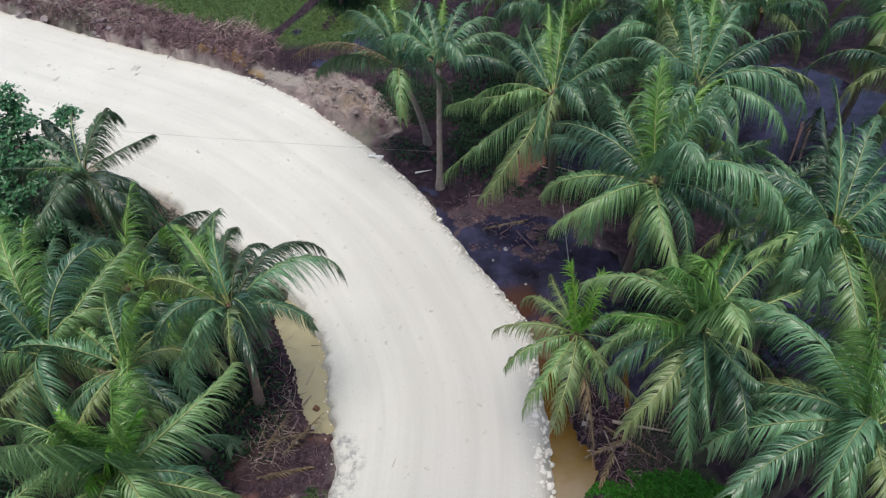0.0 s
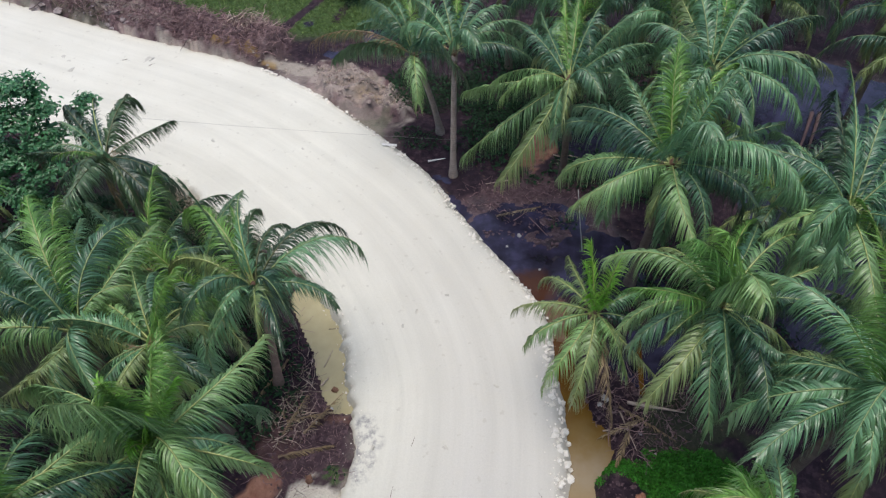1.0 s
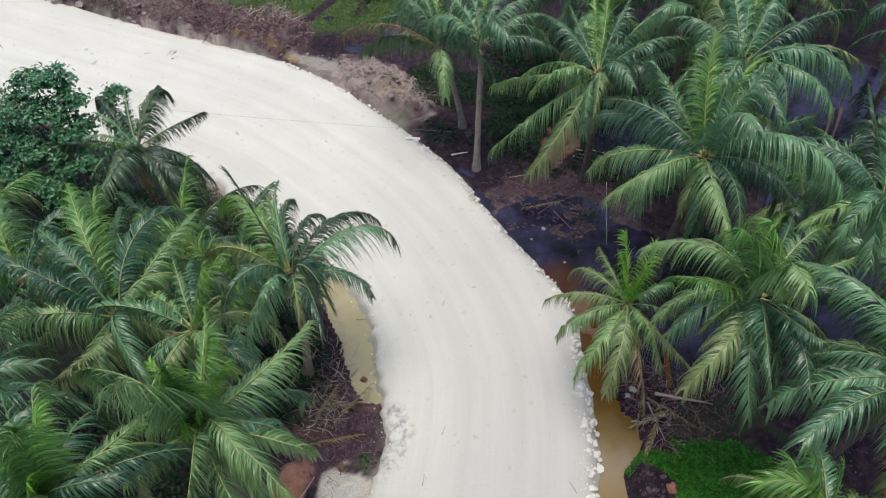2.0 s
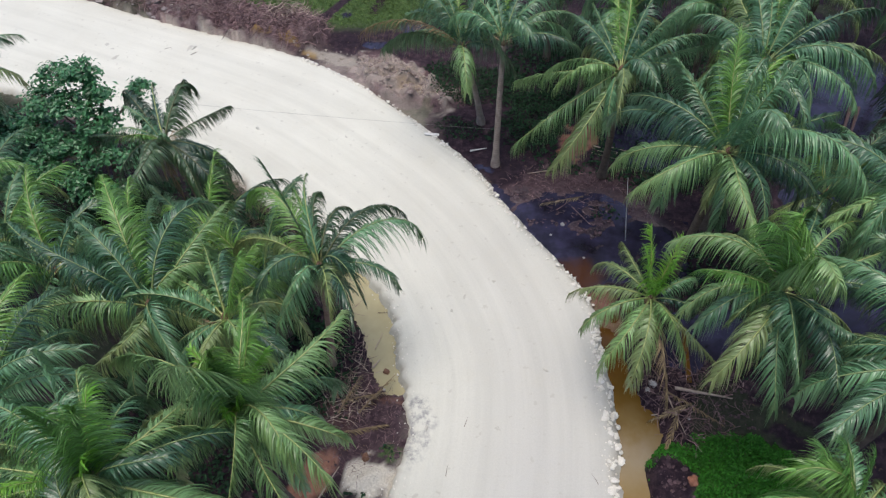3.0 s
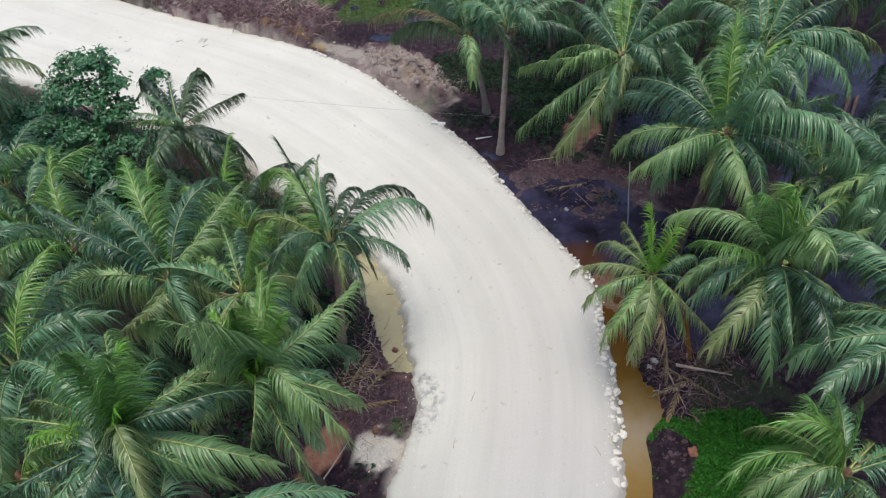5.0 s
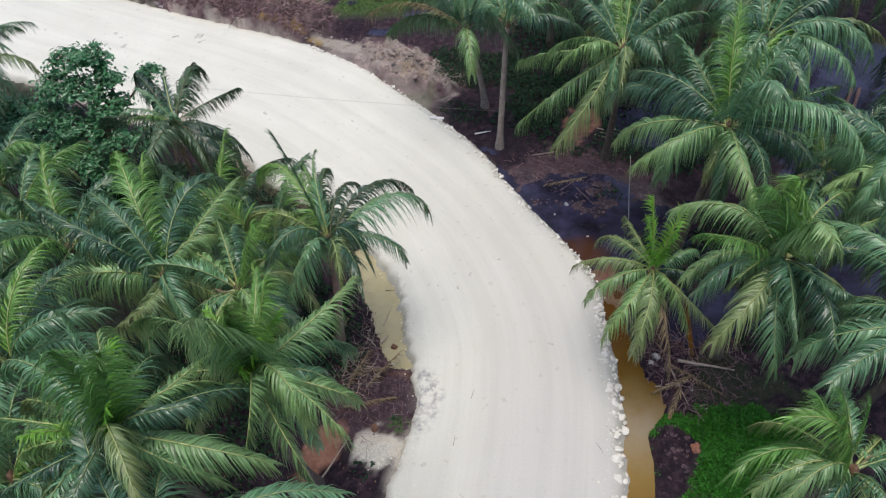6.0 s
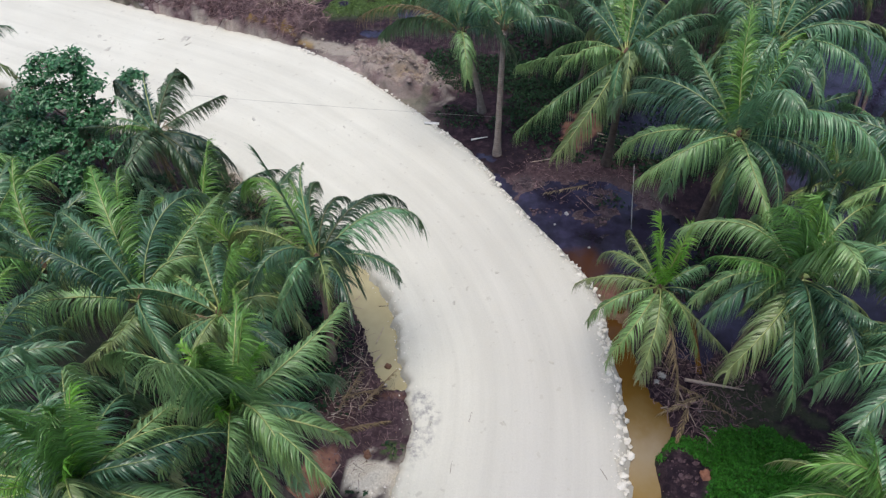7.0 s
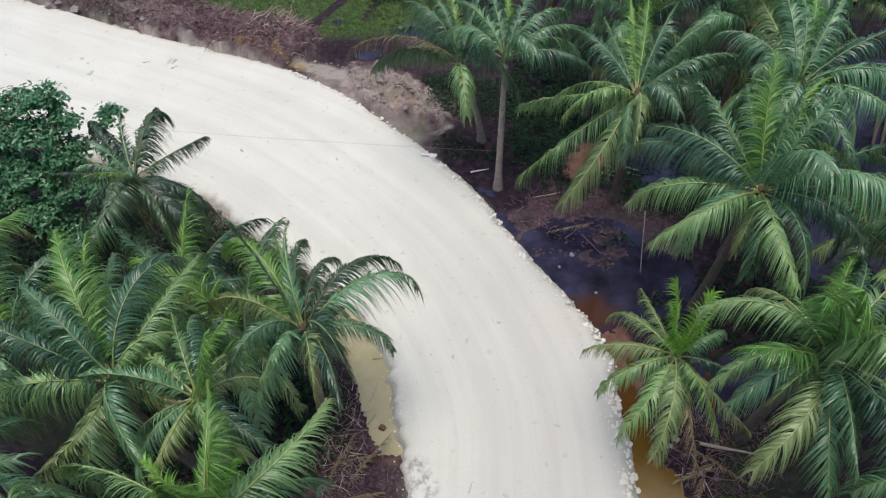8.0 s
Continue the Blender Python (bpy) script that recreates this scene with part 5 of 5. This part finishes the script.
for k, (x, y, a) in enumerate([(1.4, 8.5, 2.2), (-3.7, 8.1, 1.5), (-3.3, 10.0, 1.45), (-24, 32.0, 0.6), (-22.2, 31.6, 0.7)]):
    r = 0.010 if k < 3 else 0.014
    stick("twig", (x, y, r + 0.008), (x + 0.4 * math.cos(a), y + 0.4 * math.sin(a), r + 0.008), r, BARK_DARK, "small dark twig on the white road", "twig", 80 + k, 5, 0.2)


ROAD_MUD = rib_material("dried_grey_mud", (0.40, 0.385, 0.34), (0.54, 0.52, 0.46), 0.95)
for k, (x, y, r) in enumerate([(-22.5, 32.3, 0.30), (-22.2, 31.7, 0.18), (-26.6, 30.8, 0.16), (-27.7, 32.1, 0.16), (-27.2, 31.7, 0.10), (-2.87, 16.77, 0.06), (-4.0, 15.8, 0.07), (-4.44, 15.03, 0.06),
                               (-5.26, 15.04, 0.05), (-2.13, 10.09, 0.09), (-0.54, 12.73, 0.07), (-16.05, 25.43, 0.09), (-2.5, 19.53, 0.05), (-7.95, 25.71, 0.07), (-11.29, 25.3, 0.07), (-4.64, 9.79, 0.07)]):
    rng = random.Random(860 + k)
    v, f = lump_mesh(rng, r, 0.06, 0.9, 6, 13)
    tagged(smooth(part("mud_clod", (v, f), ROAD_MUD)), "flattened grey mud clod on the white road", "clod").matrix_world = pose(x, y, 0.0, 0, 0, rng.uniform(0, 360)) @ Matrix.Diagonal((1.5, 0.75, 1, 1))


def plank(x, y, turn, length, label):
    bm = bmesh.new()
    bmesh.ops.create_cube(bm, size=1.0, matrix=Matrix.Diagonal((length, 0.16, 0.05, 1)))
    bmesh.ops.bevel(bm, geom=bm.edges[:], offset=0.008, segments=1, affect="EDGES")
    ob = part("plank", bm, PALE)
    ob.matrix_world = pose(x, y, 0.02, 0, 4, turn)
    return tagged(ob, label, "plank")


plank(-6.95, 26.0, 5, 0.75, "pale plank lying across the road's stony edge")


def clump(x, y, r, mat, name, label, category, seed, squash=0.7):
    rng = random.Random(seed)
    v, f = lump_mesh(rng, r, squash, 0.7, 9, 13)
    ob = smooth(part(name, (v, f), mat))
    z = max(float(ground_height(np.array(x), np.array(y))), WATER_Z)
    ob.location = (x, y, z + r * squash * 0.45)
    return tagged(ob, label, category)


MUD_PALE = rib_material("pale_wet_stone", (0.26, 0.25, 0.24), (0.55, 0.53, 0.51), 0.8)
CLAY = rib_material("orange_clay_clod", (0.22, 0.085, 0.05), (0.36, 0.17, 0.11), 0.9)
clump(4.4, 8.85, 0.17, CLAY, "clay_clod", "orange-brown clod on green grass", "clod", 91)
HUSK = rib_material("coconut_husk_brown", (0.10, 0.045, 0.03), (0.26, 0.14, 0.085), 0.9)
clump(-6.6, 12.15, 0.12, HUSK, "coconut", "brown coconut floating in the ochre puddle", "coconut", 81, 0.85)
clump(-6.55, 8.4, 0.14, HUSK, "coconut", "reddish brown coconut husk on dark soil", "coconut", 82, 0.8)
for k, (x, y, r) in enumerate([(-6.54, 11.35, 0.07), (-0.1, 20.9, 0.10), (3.5, 12.9, 0.14), (3.3, 12.6, 0.10), (0.9, 19.0, 0.05), (-0.6, 20.2, 0.05), (4.7, 11.6, 0.06), (5.2, 10.9, 0.05), (-6.9, 10.6, 0.06), (-7.2, 10.1, 0.05)]):
    clump(x, y, r, MUD_PALE, "stone", "small pale stone on wet dark soil", "stone", 93 + k)

def clods(name, mask, box, n, seed, size, mat, label):
    """Broken lumps of mud or lime as one strewn mesh."""
    rs, rng = np.random.RandomState(seed), random.Random(seed)
    kinds = [lump_mesh(rng, 1.0, 0.42, 0.8, 4, 6) for k in range(6)]
    xy = spots(mask, *box, n, rs)
    xy = xy[road_distance(xy[:, 0], xy[:, 1]) > 0.1]
    v, f = [], []
    for p in on_ground(xy):
        kv, kf = kinds[rs.randint(6)]
        r, a, base = size[0] + (size[1] - size[0]) * rs.rand() ** 3, rs.rand() * 6.28, len(v)
        c, s_ = math.cos(a), math.sin(a)
        v += [(p[0] + r * (q[0] * c - q[1] * s_), p[1] + r * (q[0] * s_ + q[1] * c), p[2] + r * 0.05 + r * q[2]) for q in kv]
        f += [tuple(base + i for i in q) for q in kf]
    ob = part(name, (v, f), mat)
    return tagged(ob, label, "clods", kind="stuff")


MUD = rib_material("grey_mud_clod", (0.16, 0.13, 0.11), (0.42, 0.37, 0.32), 0.9)
PEAT = rib_material("peat_clod", (0.030, 0.016, 0.022), (0.13, 0.078, 0.09), 0.85)
MUD_SLAB = rib_material("mauve_mud_slab", (0.15, 0.125, 0.125), (0.36, 0.31, 0.30), 0.7)
clods("mud_clods", lambda x, y: np.maximum(blob(x, y, -8.8, 30.7, 3.0, 1.2, -25), 0.6 * blob(x, y, -14, 32.8, 2.4, 0.8, -18)), (-18, -5, 28, 35), 220, 111, (0.02, 0.13), MUD, "broken grey mud clods on the bank")
MUD_BANK = rib_material("mauve_bank_mud", (0.10, 0.072, 0.068), (0.34, 0.275, 0.25), 0.95)
clods("mud_clods", lambda x, y: blob(x, y, -9.4, 30.9, 3.2, 1.4, -28), (-14, -5, 27, 34), 420, 115, (0.02, 0.15), MUD_BANK, "broken mauve-brown mud on the bank")
clods("mud_clods", lambda x, y: along(x, y, [(-44, 40.3), (-33, 37.9), (-28, 36.6), (-25.5, 35.8)], 0.6), (-44, -24, 32, 42), 90, 114, (0.10, 0.65), MUD_SLAB, "grey slabs of broken mud at the foot of the brush heap")
clods("peat_clods", lambda x, y: (1 - blob(x, y, -6.15, 7.6, 1.15, 0.9)) * np.maximum.reduce([blob(x, y, -6.6, 9.8, 1.5, 2.4), blob(x, y, 3.9, 8.9, 0.8, 1.0), 0.8 * blob(x, y, 0.5, 22.5, 3.2, 2.0), 0.7 * blob(x, y, 5.0, 12.5, 2.2, 2.0)]), (-9, 8, 6, 26), 1700, 112, (0.015, 0.10), PEAT, "dark peat clods over the soil")
clods("lime_rubble", lambda x, y: np.maximum.reduce([blob(x, y, -6.1, 7.5, 0.9, 0.7), 0.9 * blob(x, y, -5.5, 10.0, 0.28, 1.0), 0.5 * blob(x, y, -16.0, 21.8, 1.8, 0.6, -35)]), (-19, -4, 5, 24), 160, 113, (0.01, 0.035), STONE, "white lime rubble spilled beside the road")

# ---------------------------------------------------------------- fallen fronds


def fallen_frond(x, y, az, length, seed, style="d"):
    rng = random.Random(seed)
    ob = thing("fallen_frond", (x, y, float(ground_height(np.array(x), np.array(y))) + 0.16), "dry brown palm frond lying on the soil", "palm frond", "fallen fronds")
    add_frond(ob, rng, (0, 0, 0), az, 3, length, 8, style)
    return ob


for k, (x, y, az, n) in enumerate([(-7.2, 9.9, 60, 2.0), (-8.3, 11.0, 300, 2.2), (-7.9, 9.0, 20, 1.9), (-8.6, 13.2, 250, 2.0), (3.9, 12.6, 330, 2.2), (4.4, 11.9, 250, 1.9), (0.9, 22.8, 200, 2.0), (-15.6, 20.6, 140, 1.8), (-7.9, 9.8, 75, 1.7), (-8.0, 10.4, 20, 1.6), (4.9, 12.2, 210, 1.8)]):
    fallen_frond(x, y, az, n, 700 + k)

# ---------------------------------------------------------------- the road's stony edge


def stone_mesh(seed):
    rng = random.Random(seed)
    me = bpy.data.meshes.new("stone")
    v, f = lump_mesh(rng, 1.0, 0.62, 0.55, 5, 7)
    me.from_pydata(v, [], f)
    me.materials.append(STONE)
    return me


def edge_stones():
    rng = random.Random(5)
    meshes = [stone_mesh(900 + k) for k in range(12)]
    near = even(OUTER[(OUTER[:, 1] > 3) & (OUTER[:, 0] > -16)], 1500)
    inner = even(INNER[(INNER[:, 1] > 5) & (INNER[:, 0] > -20)], 900)
    big, small = [], []
    for line, sign, chance in ((near, -1, 0.30), (inner, 1, 0.012)):
        for p, q in zip(line[:-1], line[1:]):
            if rng.random() > chance * (0.35 + 1.9 * max(0.0, 0.4 + 1.6 * float(VN(p[0] * 1.0, p[1] * 1.0, 0.9, 3)))):
                continue
            t = (q - p) / np.linalg.norm(q - p)
            out = np.array([-t[1], t[0]]) * -sign
            close = max(0.0, min(1.0, (17 - p[1]) / 9))
            off = rng.uniform(-0.15, 0.28 + 0.14 * close)
            r = 0.03 + 0.07 * rng.random() ** 2 + close * 0.10 * rng.random() ** 1.5 * (sign < 0)
            c = p + out * off
            z = -0.05 - max(0, off) * 0.9 + r * 0.15
            (big if r > 0.062 and len(big) < 290 else small).append((c[0], c[1], z, r))
    for x, y, z, r in big:
        ob = new("stone", rng.choice(meshes))
        ob.parent = road
        ob.matrix_local = pose(x, y, z, rng.uniform(-25, 25), rng.uniform(-25, 25), rng.uniform(0, 360)) @ Matrix.Diagonal((r * rng.uniform(0.8, 1.4), r, r * rng.uniform(0.7, 1.0), 1))
    v, f = [], []
    grid = [(x, y, z, r) for x, y, z, r in small]
    rs = np.random.RandomState(6)
    for x, y, z, r in grid:
        m = meshes[rs.randint(12)]
        a = rs.uniform(0, 6.28)
        base = len(v)
        for p in m.vertices:
            v.append((x + r * (p.co.x * math.cos(a) - p.co.y * math.sin(a)), y + r * (p.co.x * math.sin(a) + p.co.y * math.cos(a)), z + r * p.co.z))
        f += [tuple(base + i for i in q.vertices) for q in m.polygons]
    tagged(part("gravel", (v, f), STONE, road, "small white stones along the road's edge"), kind="stuff")


edge_stones()


def edge_rubble():
    """Fine white crumbs strewn over both rims of the road."""
    rs, rng = np.random.RandomState(77), random.Random(77)
    kinds = [lump_mesh(rng, 1.0, 0.6, 0.7, 3, 5) for k in range(6)]
    v, f = [], []
    for line, side, n in ((INNER[(INNER[:, 1] > 5) & (INNER[:, 0] > -24)], 1, 1500), (OUTER[(OUTER[:, 1] > 5) & (OUTER[:, 0] > -24)], -1, 2400)):
        pts = even(line, 700)
        tang = np.gradient(pts, axis=0)
        out = np.stack([-tang[:, 1], tang[:, 0]], 1) / np.linalg.norm(tang, axis=1)[:, None] * -side
        for k in rs.randint(0, 700, n):
            if VN(pts[k][0], pts[k][1], 0.8, 3) < rs.uniform(-0.3, 0.25):
                continue
            off = rs.normal(0.02, 0.22)
            r = 0.010 + 0.036 * rs.rand() ** 3
            x, y = pts[k] + out[k] * off + rs.normal(0, 0.04, 2)
            z = 0.0 + r * 0.2 if off < -0.1 else -0.06 - max(0.0, off) * 1.3
            kv, kf = kinds[rs.randint(6)]
            base = len(v)
            v += [(x + r * q[0], y + r * q[1], z + r * q[2]) for q in kv]
            f += [tuple(base + i for i in q) for q in kf]
    return tagged(part("crumbs", (v, f), STONE, road, "white crumbs along the road's rims"), kind="stuff")


edge_rubble()

CABLE = rib_material("grey_cable", (0.17, 0.165, 0.16), (0.24, 0.235, 0.23), 0.6)


def wire(a, b, sag, r, label):
    """A slack cable between two trunks."""
    n, sides, v, f = 40, 5, [], []
    a, b = Vector(a), Vector(b)
    side = (b - a).cross(Vector((0, 0, 1))).normalized()
    for k in range(n + 1):
        u = k / n
        c = a.lerp(b, u) - Vector((0, 0, sag * 4 * u * (1 - u)))
        for j in range(sides):
            t = 2 * math.pi * j / sides
            v.append(c + side * r * math.cos(t) + Vector((0, 0, r * math.sin(t))))
    for k in range(n):
        for j in range(sides):
            f.append((k * sides + j, k * sides + (j + 1) % sides, (k + 1) * sides + (j + 1) % sides, (k + 1) * sides + j))
    return tagged(part("overhead_cable", (v, f), CABLE), label, "cable")


wire((-21.5, 21.3, 4.7), (-3.52, 24.62, 1.75), 0.12, 0.0045, "thin grey cable strung over the white road")
